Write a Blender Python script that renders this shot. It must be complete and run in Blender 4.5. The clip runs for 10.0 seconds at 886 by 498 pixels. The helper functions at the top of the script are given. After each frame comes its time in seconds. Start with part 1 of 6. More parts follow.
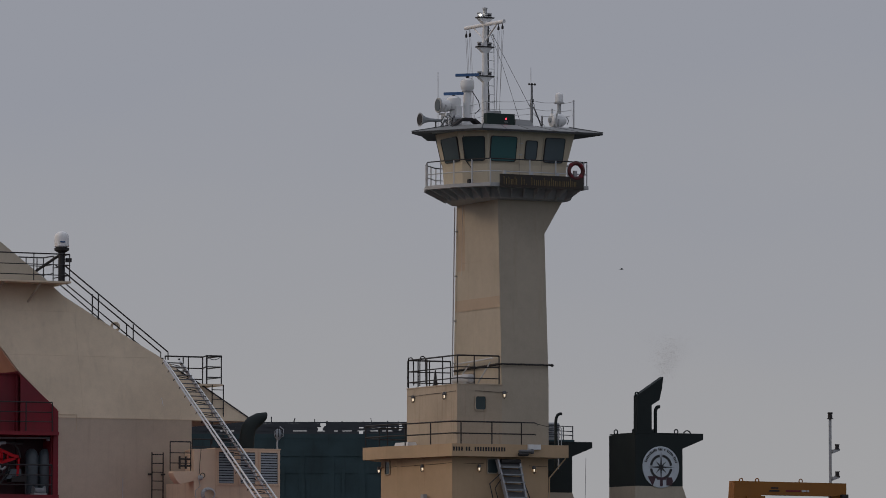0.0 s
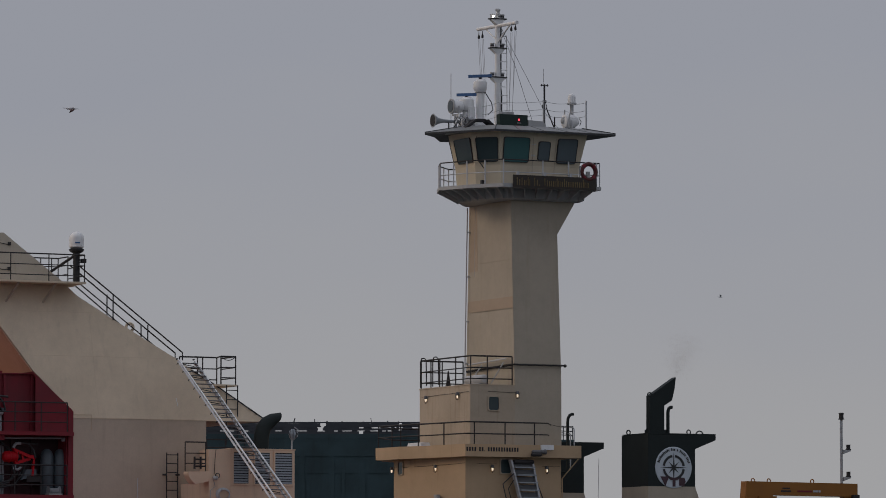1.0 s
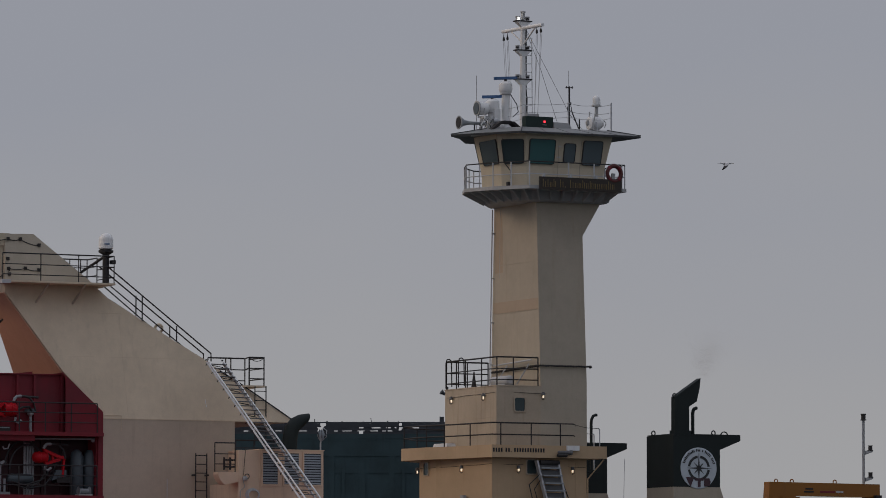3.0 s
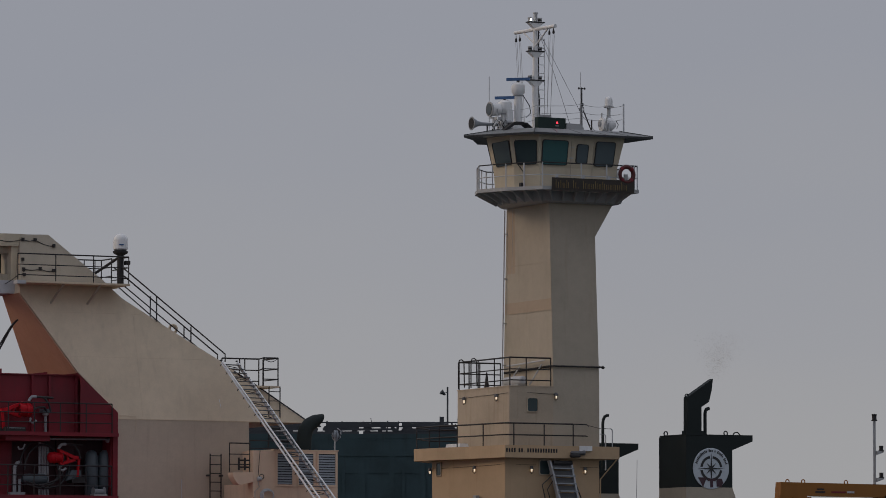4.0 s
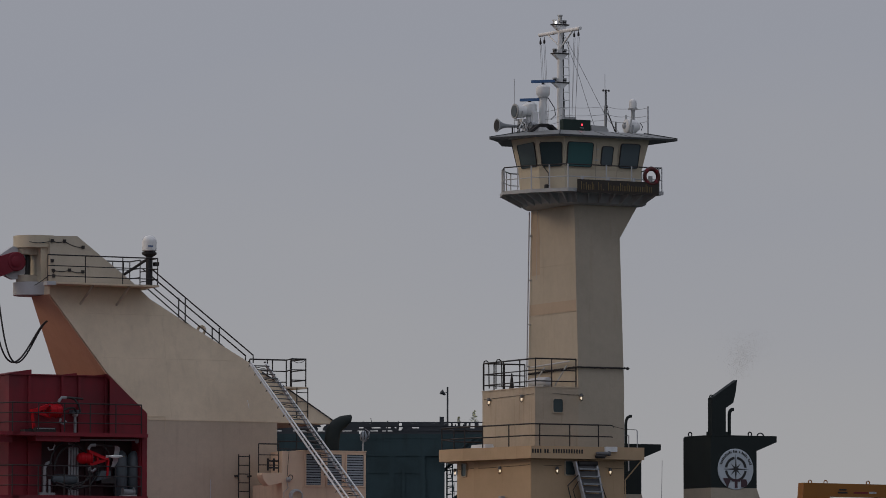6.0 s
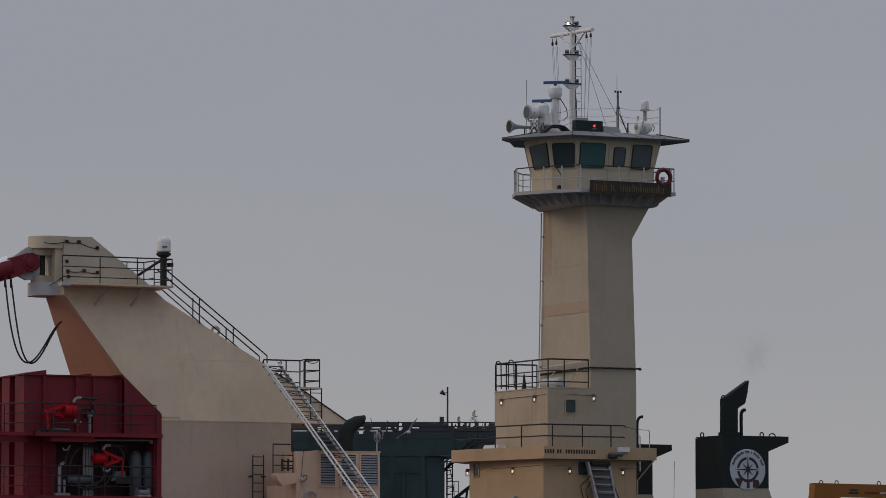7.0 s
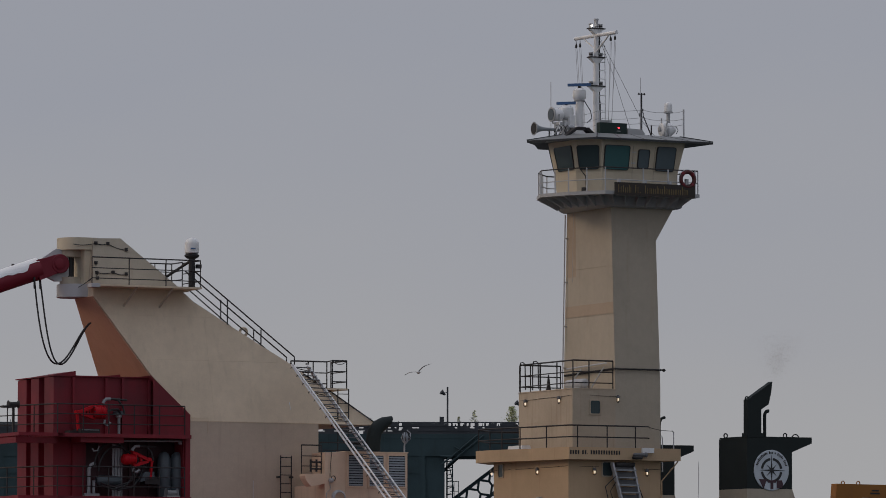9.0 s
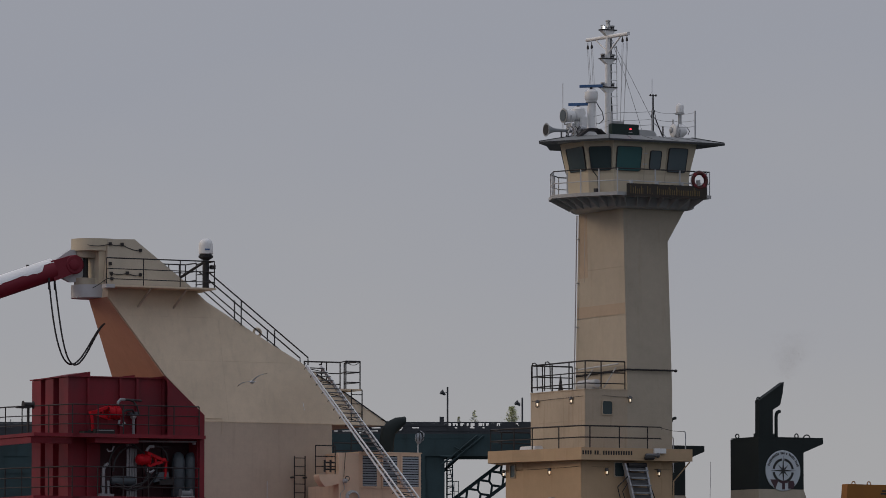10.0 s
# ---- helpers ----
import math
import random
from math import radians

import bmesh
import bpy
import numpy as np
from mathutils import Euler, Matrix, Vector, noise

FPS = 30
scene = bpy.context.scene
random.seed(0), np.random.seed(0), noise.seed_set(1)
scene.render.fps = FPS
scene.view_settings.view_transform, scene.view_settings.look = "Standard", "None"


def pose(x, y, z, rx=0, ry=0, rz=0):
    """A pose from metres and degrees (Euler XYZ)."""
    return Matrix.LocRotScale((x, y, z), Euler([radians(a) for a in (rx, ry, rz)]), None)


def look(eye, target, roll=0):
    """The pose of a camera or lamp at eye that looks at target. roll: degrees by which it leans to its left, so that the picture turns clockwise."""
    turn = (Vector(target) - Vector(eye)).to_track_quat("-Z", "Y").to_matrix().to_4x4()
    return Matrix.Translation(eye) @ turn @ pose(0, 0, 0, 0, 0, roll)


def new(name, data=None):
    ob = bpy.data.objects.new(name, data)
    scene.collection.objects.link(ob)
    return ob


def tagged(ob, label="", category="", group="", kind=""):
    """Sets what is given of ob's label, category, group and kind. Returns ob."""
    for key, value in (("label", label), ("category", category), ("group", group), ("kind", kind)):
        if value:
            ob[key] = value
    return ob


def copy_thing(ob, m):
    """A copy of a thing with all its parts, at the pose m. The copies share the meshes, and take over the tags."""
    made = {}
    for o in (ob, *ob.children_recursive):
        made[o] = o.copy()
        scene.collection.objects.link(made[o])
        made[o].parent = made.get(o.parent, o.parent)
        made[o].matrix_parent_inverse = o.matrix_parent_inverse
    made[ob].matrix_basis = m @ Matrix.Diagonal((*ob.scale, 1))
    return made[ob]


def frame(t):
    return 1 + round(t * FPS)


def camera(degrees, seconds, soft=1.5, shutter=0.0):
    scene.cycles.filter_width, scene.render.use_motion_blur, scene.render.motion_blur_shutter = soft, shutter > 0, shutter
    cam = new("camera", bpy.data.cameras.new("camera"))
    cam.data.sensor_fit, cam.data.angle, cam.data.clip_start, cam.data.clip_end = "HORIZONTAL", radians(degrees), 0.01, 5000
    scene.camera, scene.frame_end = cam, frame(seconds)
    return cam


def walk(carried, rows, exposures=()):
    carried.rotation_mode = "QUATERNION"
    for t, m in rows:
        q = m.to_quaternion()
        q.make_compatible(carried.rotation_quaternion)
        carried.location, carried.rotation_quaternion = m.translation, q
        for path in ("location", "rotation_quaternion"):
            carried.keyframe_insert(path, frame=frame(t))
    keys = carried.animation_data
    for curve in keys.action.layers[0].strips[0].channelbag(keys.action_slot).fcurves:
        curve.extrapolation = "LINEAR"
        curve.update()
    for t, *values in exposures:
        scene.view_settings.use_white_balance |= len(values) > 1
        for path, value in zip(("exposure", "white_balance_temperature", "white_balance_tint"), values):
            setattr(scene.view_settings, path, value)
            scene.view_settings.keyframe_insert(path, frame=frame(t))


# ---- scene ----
cam = camera(10.0, 10.0, soft=0.5)
EYE = 5.0
walk(cam, [(0.0, pose(0, 0, EYE, 90 + 4.365, 0, 0)), (10.0, pose(0, 0, EYE, 90 + 4.365, 0, 0))], exposures=[(0, 0.10), (5, 0.08), (10, 0.17)])

# ---- light: hazy overcast, weak sun from the bow side ----
SUN_AZ, SUN_EL = 90.0, 26.0  # degrees from +y towards -x, and above the horizon
world = bpy.data.worlds.new("sky")
scene.world = world
world.use_nodes = True
wt = world.node_tree
wt.nodes.clear()
sky = wt.nodes.new("ShaderNodeTexSky")
sky.sky_type, sky.sun_disc = "NISHITA", False
sky.sun_elevation, sky.sun_rotation = radians(SUN_EL), radians(-SUN_AZ)
sky.dust_density, sky.air_density, sky.ozone_density = 4.0, 1.0, 1.5
bg_sky, bg_cloud = wt.nodes.new("ShaderNodeBackground"), wt.nodes.new("ShaderNodeBackground")
bg_sky.inputs["Strength"].default_value = 0.010
bg_cloud.inputs["Color"].default_value = (0.272, 0.280, 0.318, 1)
# an overcast sky is brighter overhead than low down
dome_at, dome_z, dome_gain = wt.nodes.new("ShaderNodeTexCoord"), wt.nodes.new("ShaderNodeSeparateXYZ"), wt.nodes.new("ShaderNodeMapRange")
dome_gain.inputs[1].default_value, dome_gain.inputs[2].default_value = 0.0, 1.0
dome_gain.inputs[3].default_value, dome_gain.inputs[4].default_value = 0.45, 1.75
wt.links.new(dome_at.outputs["Generated"], dome_z.inputs[0])
wt.links.new(dome_z.outputs["Z"], dome_gain.inputs[0])
wt.links.new(dome_gain.outputs[0], bg_cloud.inputs["Strength"])
add_bg, wout = wt.nodes.new("ShaderNodeAddShader"), wt.nodes.new("ShaderNodeOutputWorld")
wt.links.new(sky.outputs[0], bg_sky.inputs["Color"])
wt.links.new(bg_sky.outputs[0], add_bg.inputs[0])
wt.links.new(bg_cloud.outputs[0], add_bg.inputs[1])
wt.links.new(add_bg.outputs[0], wout.inputs["Surface"])
sun = new("sun", bpy.data.lights.new("sun", "SUN"))
sun.data.energy, sun.data.angle, sun.data.color = 0.40, radians(16), (1.0, 0.74, 0.50)
sd = Vector((-math.sin(radians(SUN_AZ)) * math.cos(radians(SUN_EL)), math.cos(radians(SUN_AZ)) * math.cos(radians(SUN_EL)), math.sin(radians(SUN_EL))))
sun.matrix_world = look(sd * 200, (0, 0, 0))

# ---- the vessel's frame: x aft, y to the far side, z up from the water ----
HEADING = 26.0
START = Vector((2.32, 199.9, 0.0))
PIVOT = Vector((0.0, 199.1, 0.0))


def ship(t):
    """The vessels drift sternwards and away while they swing a little."""
    dx = 0.52243 * t - 0.000492 * t * t - 0.0000371 * t ** 3
    dy = 0.39078 * t - 0.004054 * t * t + 0.000582 * t ** 3
    swing = Matrix.Rotation(0.00257 * t, 4, "Z")
    return Matrix.Translation(PIVOT + Vector((dx, dy, 0))) @ swing @ Matrix.Translation(START - PIVOT) @ pose(0, 0, 0, 0, 0, HEADING)


RIDERS = []


# ---- materials ----
def material(name, color, rough=0.6, metal=0.0, grain=0.06, stain=0.25, stain_color=None, streak=0.0, streak_color=(0.16, 0.07, 0.03), bump=0.15, scale=1.0, vary=0.0, spec=0.5):
    m = bpy.data.materials.new(name)
    m.use_nodes = True
    nt = m.node_tree
    n, l = nt.nodes, nt.links
    b = n["Principled BSDF"]
    b.inputs["Metallic"].default_value = metal
    b.inputs["Specular IOR Level"].default_value = spec
    tc = n.new("ShaderNodeTexCoord")
    big, fine = n.new("ShaderNodeTexNoise"), n.new("ShaderNodeTexNoise")
    big.inputs["Scale"].default_value, big.inputs["Detail"].default_value = 0.55 * scale, 6
    fine.inputs["Scale"].default_value, fine.inputs["Detail"].default_value = 26 * scale, 3
    l.new(tc.outputs["Object"], big.inputs["Vector"])
    l.new(tc.outputs["Object"], fine.inputs["Vector"])
    ramp = n.new("ShaderNodeMapRange")
    ramp.inputs[1].default_value, ramp.inputs[2].default_value = 0.42, 0.72
    ramp.inputs[4].default_value = stain
    l.new(big.outputs["Fac"], ramp.inputs[0])
    mix = n.new("ShaderNodeMix")
    mix.data_type = "RGBA"
    sc = stain_color or tuple(c * 0.62 for c in color)
    mix.inputs["A"].default_value, mix.inputs["B"].default_value = (*color, 1), (*sc, 1)
    l.new(ramp.outputs[0], mix.inputs["Factor"])
    last = mix.outputs["Result"]
    if streak:
        mp = n.new("ShaderNodeMapping")
        mp.inputs["Scale"].default_value = (2.6, 2.6, 0.2)
        l.new(tc.outputs["Object"], mp.inputs["Vector"])
        sn = n.new("ShaderNodeTexNoise")
        sn.inputs["Scale"].default_value, sn.inputs["Detail"].default_value = 1.6, 5
        l.new(mp.outputs[0], sn.inputs["Vector"])
        sr = n.new("ShaderNodeMapRange")
        sr.inputs[1].default_value, sr.inputs[2].default_value, sr.inputs[4].default_value = 0.56, 0.80, streak
        l.new(sn.outputs["Fac"], sr.inputs[0])
        m2 = n.new("ShaderNodeMix")
        m2.data_type = "RGBA"
        l.new(sr.outputs[0], m2.inputs["Factor"])
        l.new(last, m2.inputs["A"])
        m2.inputs["B"].default_value = (*streak_color, 1)
        last = m2.outputs["Result"]
    mid, mm, mg = n.new("ShaderNodeTexNoise"), n.new("ShaderNodeMapRange"), n.new("ShaderNodeMath")
    mid.inputs["Scale"].default_value, mid.inputs["Detail"].default_value, mid.inputs["Roughness"].default_value = 3.2 * scale, 6, 0.65
    l.new(tc.outputs["Object"], mid.inputs["Vector"])
    mm.inputs[1].default_value, mm.inputs[2].default_value = 0.3, 0.7
    mm.inputs[3].default_value, mm.inputs[4].default_value = 1 - 0.5 * grain, 1 + 0.5 * grain
    l.new(mid.outputs["Fac"], mm.inputs[0])
    mg.operation = "MULTIPLY"
    gm = n.new("ShaderNodeMapRange")
    gm.inputs[3].default_value, gm.inputs[4].default_value = 1 - grain, 1 + grain
    l.new(fine.outputs["Fac"], gm.inputs[0])
    l.new(mm.outputs[0], mg.inputs[0])
    l.new(gm.outputs[0], mg.inputs[1])
    hsv = n.new("ShaderNodeHueSaturation")
    l.new(last, hsv.inputs["Color"])
    if vary:
        oi, vm, mu = n.new("ShaderNodeObjectInfo"), n.new("ShaderNodeMapRange"), n.new("ShaderNodeMath")
        vm.inputs[3].default_value, vm.inputs[4].default_value = 1 - vary, 1 + vary
        mu.operation = "MULTIPLY"
        l.new(oi.outputs["Random"], vm.inputs[0])
        l.new(vm.outputs[0], mu.inputs[0])
        l.new(mg.outputs[0], mu.inputs[1])
        l.new(mu.outputs[0], hsv.inputs["Value"])
    else:
        l.new(mg.outputs[0], hsv.inputs["Value"])
    l.new(hsv.outputs[0], b.inputs["Base Color"])
    rm = n.new("ShaderNodeMapRange")
    rm.inputs[3].default_value, rm.inputs[4].default_value = max(0.05, rough - 0.12), min(1, rough + 0.12)
    l.new(big.outputs["Fac"], rm.inputs[0])
    l.new(rm.outputs[0], b.inputs["Roughness"])
    if bump:
        bp = n.new("ShaderNodeBump")
        bp.inputs["Strength"].default_value, bp.inputs["Distance"].default_value = bump, 0.02
        l.new(big.outputs["Fac"], bp.inputs["Height"])
        l.new(bp.outputs[0], b.inputs["Normal"])
    return m


def glow(name, color, strength):
    m = bpy.data.materials.new(name)
    m.use_nodes = True
    b = m.node_tree.nodes["Principled BSDF"]
    b.inputs["Base Color"].default_value = (*color, 1)
    b.inputs["Emission Color"].default_value = (*color, 1)
    b.inputs["Emission Strength"].default_value = strength
    return m


TAN = material("tan paint", (0.475, 0.412, 0.325), 0.62, stain=0.30, grain=0.09, streak=0.26, streak_color=(0.30, 0.19, 0.11))
BUFF = material("buff deckhouse paint", (0.56, 0.397, 0.245), 0.6, stain=0.3, streak=0.28, streak_color=(0.30, 0.16, 0.08))
STONE = material("pale beige barge paint", (0.72, 0.59, 0.435), 0.62, stain=0.32, grain=0.09, streak=0.2, streak_color=(0.28, 0.22, 0.16))
DUN = material("dull brownish beige paint", (0.56, 0.465, 0.365), 0.65, stain=0.3, grain=0.09, streak=0.25, streak_color=(0.28, 0.20, 0.14))
SALMON = material("salmon paint", (0.55, 0.305, 0.205), 0.65, stain=0.25, streak=0.2, streak_color=(0.28, 0.12, 0.07))
BOOMRED = material("boom red paint", (0.20, 0.018, 0.034), 0.5, spec=0.3, stain=0.35)
MAROON = material("dark red paint", (0.225, 0.02, 0.032), 0.58, spec=0.3, stain=0.6, stain_color=(0.095, 0.03, 0.038), streak=0.35, streak_color=(0.075, 0.03, 0.03))
BAYRED = material("dark brownish red bay paint", (0.10, 0.05, 0.055), 0.7, spec=0.3, stain=0.5, stain_color=(0.04, 0.04, 0.045))
RED = material("bright red paint", (0.50, 0.008, 0.018), 0.5, spec=0.2, stain=0.2)
BLACK = material("black-green funnel paint", (0.022, 0.029, 0.029), 0.6, stain=0.3, spec=0.2)
RAIL = material("dark rail paint", (0.034, 0.033, 0.035), 0.6, spec=0.3, stain=0.2, stain_color=(0.06, 0.035, 0.02))
GREY = material("grey steel paint", (0.43, 0.435, 0.44), 0.55, stain=0.3, streak=0.2)
PALE = material("pale grey steel", (0.52, 0.53, 0.55), 0.5, stain=0.25)
WHITE = material("white paint", (0.84, 0.84, 0.84), 0.45, stain=0.15, streak=0.1)
CREAM = material("cream wheelhouse paint", (0.61, 0.535, 0.405), 0.55, stain=0.25, streak=0.2, streak_color=(0.34, 0.20, 0.11))
SNOW = material("white dust", (0.92, 0.92, 0.93), 0.9, stain=0.12)
HOUSE = material("grimy tan house paint", (0.50, 0.412, 0.312), 0.65, stain=0.4, grain=0.1, streak=0.4, streak_color=(0.22, 0.13, 0.07))
# the grey-blue reflection in these panes is put into the base colour
GREYGLASS = material("window glass with painted grey reflection", (0.10, 0.13, 0.145), 0.08, grain=0.0, stain=0.0, bump=0.02, spec=0.5)
PATCH = material("pinkish repainted patch", (0.46, 0.355, 0.26), 0.65, stain=0.3)
ROOF = material("weathered roof plate", (0.21, 0.22, 0.225), 0.45, stain=0.4)
# the overhang's underside shadow is put into this colour; roof seams use it too
EAVE = material("dark eave shade and roof seam colour", (0.05, 0.052, 0.054), 0.55, spec=0.3)
ALU = material("bare aluminium", (0.90, 0.90, 0.90), 0.35, metal=0.05, stain=0.3)
PIPEGREY = material("dull grey pipes", (0.30, 0.32, 0.34), 0.5, stain=0.3)
BOTTLE = material("dark steel bottle", (0.08, 0.105, 0.122), 0.45, stain=0.3)
LOUVRE = material("grey louvre blades", (0.30, 0.33, 0.36), 0.5, stain=0.2)
YELLOW = material("ochre crane paint", (0.31, 0.118, 0.011), 0.5, stain=0.3, streak=0.25)
STEELBLUE = material("dark blue-green dock steel", (0.053, 0.084, 0.094), 0.85, stain=0.6, stain_color=(0.034, 0.047, 0.051), streak=0.35, streak_color=(0.035, 0.036, 0.036), spec=0.15)
TREAD = material("dull stair treads", (0.14, 0.14, 0.145), 0.6)
NAVY = material("navy radar scanner", (0.05, 0.125, 0.29), 0.4)
RUBBER = material("black rubber", (0.026, 0.026, 0.028), 0.5)
WOOD = material("weathered timber", (0.072, 0.078, 0.088), 0.9, spec=0.2, stain=0.4)
LEAF = material("spring leaves", (0.54, 0.56, 0.32), 0.7, vary=0.3)
WATER = material("harbour water", (0.03, 0.045, 0.045), 0.12, bump=0.4, scale=3)
DARK = material("dark interior", (0.032, 0.032, 0.035), 0.8)
GOLD = material("dull gold letters", (0.21, 0.145, 0.055), 0.5)
RINGRED = material("dark red lifebuoy", (0.095, 0.014, 0.014), 0.55)
LOGOBLUE = material("pale blue disc", (0.56, 0.61, 0.66), 0.5, stain=0.15)
MAROONLET = material("dark maroon marks", (0.06, 0.025, 0.035), 0.5)
GLASS = material("tinted window glass", (0.045, 0.068, 0.074), 0.10, grain=0.0, stain=0.0, bump=0.02, spec=0.25)
FEATHER = material("white feathers", (0.86, 0.86, 0.86), 0.8)
FEATHERG = material("grey feathers", (0.50, 0.51, 0.53), 0.8)
LAMPGLOW = glow("warm bulkhead lamp", (1.0, 0.80, 0.58), 0.8)
# teal tint, with the pane's reflected light added to its base colour
TEAL = material("teal tinted glass with painted reflection", (0.055, 0.14, 0.142), 0.10, grain=0.0, stain=0.0, bump=0.02, spec=0.3)
FANPAINT = material("pinkish beige paint", (0.80, 0.59, 0.425), 0.62, stain=0.25, streak=0.3, streak_color=(0.30, 0.17, 0.10))
WHITEGLOW = glow("white masthead light", (1.0, 0.97, 0.9), 9.0)
REDGLOW = glow("red indicator light", (1.0, 0.03, 0.05), 3.0)


# ---- building blocks ----
def mesh(name, bm, mat, smooth=False):
    bmesh.ops.recalc_face_normals(bm, faces=bm.faces)
    me = bpy.data.meshes.new(name)
    bm.to_mesh(me)
    bm.free()
    me.materials.append(mat)
    if smooth:
        for p in me.polygons:
            p.use_smooth = True
        me.set_sharp_from_angle(angle=radians(40))
    return me


def part(name, bm, mat, parent, label="", smooth=False, bevel=0.0):
    """One mesh under a thing; bm holds vessel or world places, which become places in the thing."""
    top = parent
    while top.parent:
        top = top.parent
    if bevel:
        bmesh.ops.bevel(bm, geom=[e for e in bm.edges if e.is_manifold and e.calc_face_angle(0) > 0.5], offset=bevel, segments=2, affect="EDGES", clamp_overlap=True)
    bmesh.ops.translate(bm, verts=bm.verts, vec=-Vector(top["base"]))
    ob = new(name, mesh(name, bm, mat, smooth))
    ob.parent = parent
    if label:
        ob["label"] = label
    return ob


def thing(name, base, label, category, group="", rides=True, kind=""):
    ob = new(name)
    ob.empty_display_size = 0.2
    ob["base"] = base
    tagged(ob, label, category, group, kind)
    if rides:
        RIDERS.append(ob)
    ob.matrix_basis = (ship(0) if rides else Matrix()) @ pose(*base)
    return ob


def box(x0, x1, y0, y1, z0, z1, bm=None):
    bm = bm or bmesh.new()
    v = [bm.verts.new((x, y, z)) for z in (z0, z1) for x, y in ((x0, y0), (x1, y0), (x1, y1), (x0, y1))]
    for f in ((3, 2, 1, 0), (4, 5, 6, 7), (0, 1, 5, 4), (1, 2, 6, 5), (2, 3, 7, 6), (3, 0, 4, 7)):
        bm.faces.new([v[i] for i in f])
    return bm


def loft(rings, bm=None, caps=True):
    """Closed rings of as many points each, skinned one to the next."""
    bm = bm or bmesh.new()
    vs = [[bm.verts.new(p) for p in r] for r in rings]
    k = len(vs[0])
    for a, b in zip(vs, vs[1:]):
        for i in range(k):
            bm.faces.new((a[i], a[(i + 1) % k], b[(i + 1) % k], b[i]))
    if caps:
        bm.faces.new(vs[0][::-1])
        bm.faces.new(vs[-1])
    return bm


def slab(outline, z0, z1, bm=None):
    return loft([[(x, y, z0) for x, y in outline], [(x, y, z1) for x, y in outline]], bm)


def plate(outline, y0, y1, bm=None):
    """An outline in x and z, drawn out along y."""
    return loft([[(x, y0, z) for x, z in outline], [(x, y1, z) for x, z in outline]], bm)


def rod(pts, r, n=8, bm=None, closed=False):
    """A round bar along points."""
    bm = bm or bmesh.new()
    pts = [Vector(p) for p in pts]
    rings, count, u = [], len(pts), None
    for i, p in enumerate(pts):
        a = pts[i - 1] if (i or closed) else p
        b = pts[(i + 1) % count] if (i < count - 1 or closed) else p
        d = (b - a).normalized()
        ref = Vector((0, 0, 1)) if abs(d.z) < 0.9 else Vector((1, 0, 0))
        u = d.cross(ref).normalized() if u is None else (u - d * u.dot(d)).normalized()
        w = d.cross(u)
        rings.append([p + r * (math.cos(2 * math.pi * j / n) * u + math.sin(2 * math.pi * j / n) * w) for j in range(n)])
    if closed:
        rings.append(rings[0])
        return loft(rings, bm, caps=False)
    return loft(rings, bm)


def turned(base, profile, axis="z", n=20, bm=None, squash=1.0):
    """A turned body: (radius, height) pairs along an axis from base."""
    bm = bm or bmesh.new()
    rings = []
    for r, h in profile:
        ring = []
        for j in range(n):
            a = 2 * math.pi * j / n
            c, s = r * math.cos(a), r * math.sin(a) * squash
            o = {"z": (c, s, h), "x": (h, c, s), "y": (c, h, s)}[axis]
            ring.append(Vector(base) + Vector(o))
        rings.append(ring)
    return loft(rings, bm)


def dome_profile(r, h, steps=6):
    """A capsule top: straight sides, then a round head."""
    out = [(r * 0.86, 0), (r, 0.06 * h), (r, h - r * 0.95)]
    out += [(r * math.cos(a), h - r * 0.95 + r * 0.95 * math.sin(a)) for a in (math.pi / 2 * i / steps for i in range(1, steps))]
    return out + [(0.02, h)]


def lerp(a, b, k):
    return tuple(p + (q - p) * k for p, q in zip(a, b))


def railing(parent, pts, tops, height, mids=(0.5,), posts=(), mat=None, r=0.022, name="railing"):
    """Rails along deck points, and a post under each point and at the given shares of each run."""
    mat = mat or RAIL
    top = part(name, rod([(x, y, z + height) for x, y, z in pts], r * 1.15), mat, parent)
    for m in mids:
        part("rail", rod([(x, y, z + height * m) for x, y, z in pts], r * 0.85), mat, top)
    places = list(pts)
    for i, shares in enumerate(posts):
        places += [lerp(pts[i], pts[i + 1], k) for k in shares]
    for x, y, z in places:
        part("post", rod([(x, y, z - tops), (x, y, z + height)], r), mat, top)
    return top


# ---- setting: water, far dock ----
def setting(name, bm, mat, label, parent=None):
    ob = new(name, mesh(name, bm, mat))
    if parent:
        ob.parent = parent
    return tagged(ob, label, name.split("_")[0], "", "structure")


setting("water", box(-4300, 4300, -4300, 4300, -1.0, 0.0), WATER, "calm grey harbour water reaching to the horizon")

# hazy sky low over the horizon, far behind everything
hz = bpy.data.materials.new("horizon haze")
hz.use_nodes = True
hn_, hl = hz.node_tree.nodes, hz.node_tree.links
hn_.clear()
tc_, sep, mr, nz = hn_.new("ShaderNodeTexCoord"), hn_.new("ShaderNodeSeparateXYZ"), hn_.new("ShaderNodeMapRange"), hn_.new("ShaderNodeTexNoise")
mp_, ad, cr, em_, ho = hn_.new("ShaderNodeMapping"), hn_.new("ShaderNodeMath"), hn_.new("ShaderNodeValToRGB"), hn_.new("ShaderNodeEmission"), hn_.new("ShaderNodeOutputMaterial")
hl.new(tc_.outputs["Object"], sep.inputs[0])
hl.new(sep.outputs["Z"], mr.inputs[0])
mr.inputs[1].default_value, mr.inputs[2].default_value = 40.0, 720.0
mp_.inputs["Scale"].default_value = (0.0022, 0.0022, 0.006)
hl.new(tc_.outputs["Object"], mp_.inputs["Vector"])
hl.new(mp_.outputs[0], nz.inputs["Vector"])
nz.inputs["Scale"].default_value, nz.inputs["Detail"].default_value = 1.0, 4
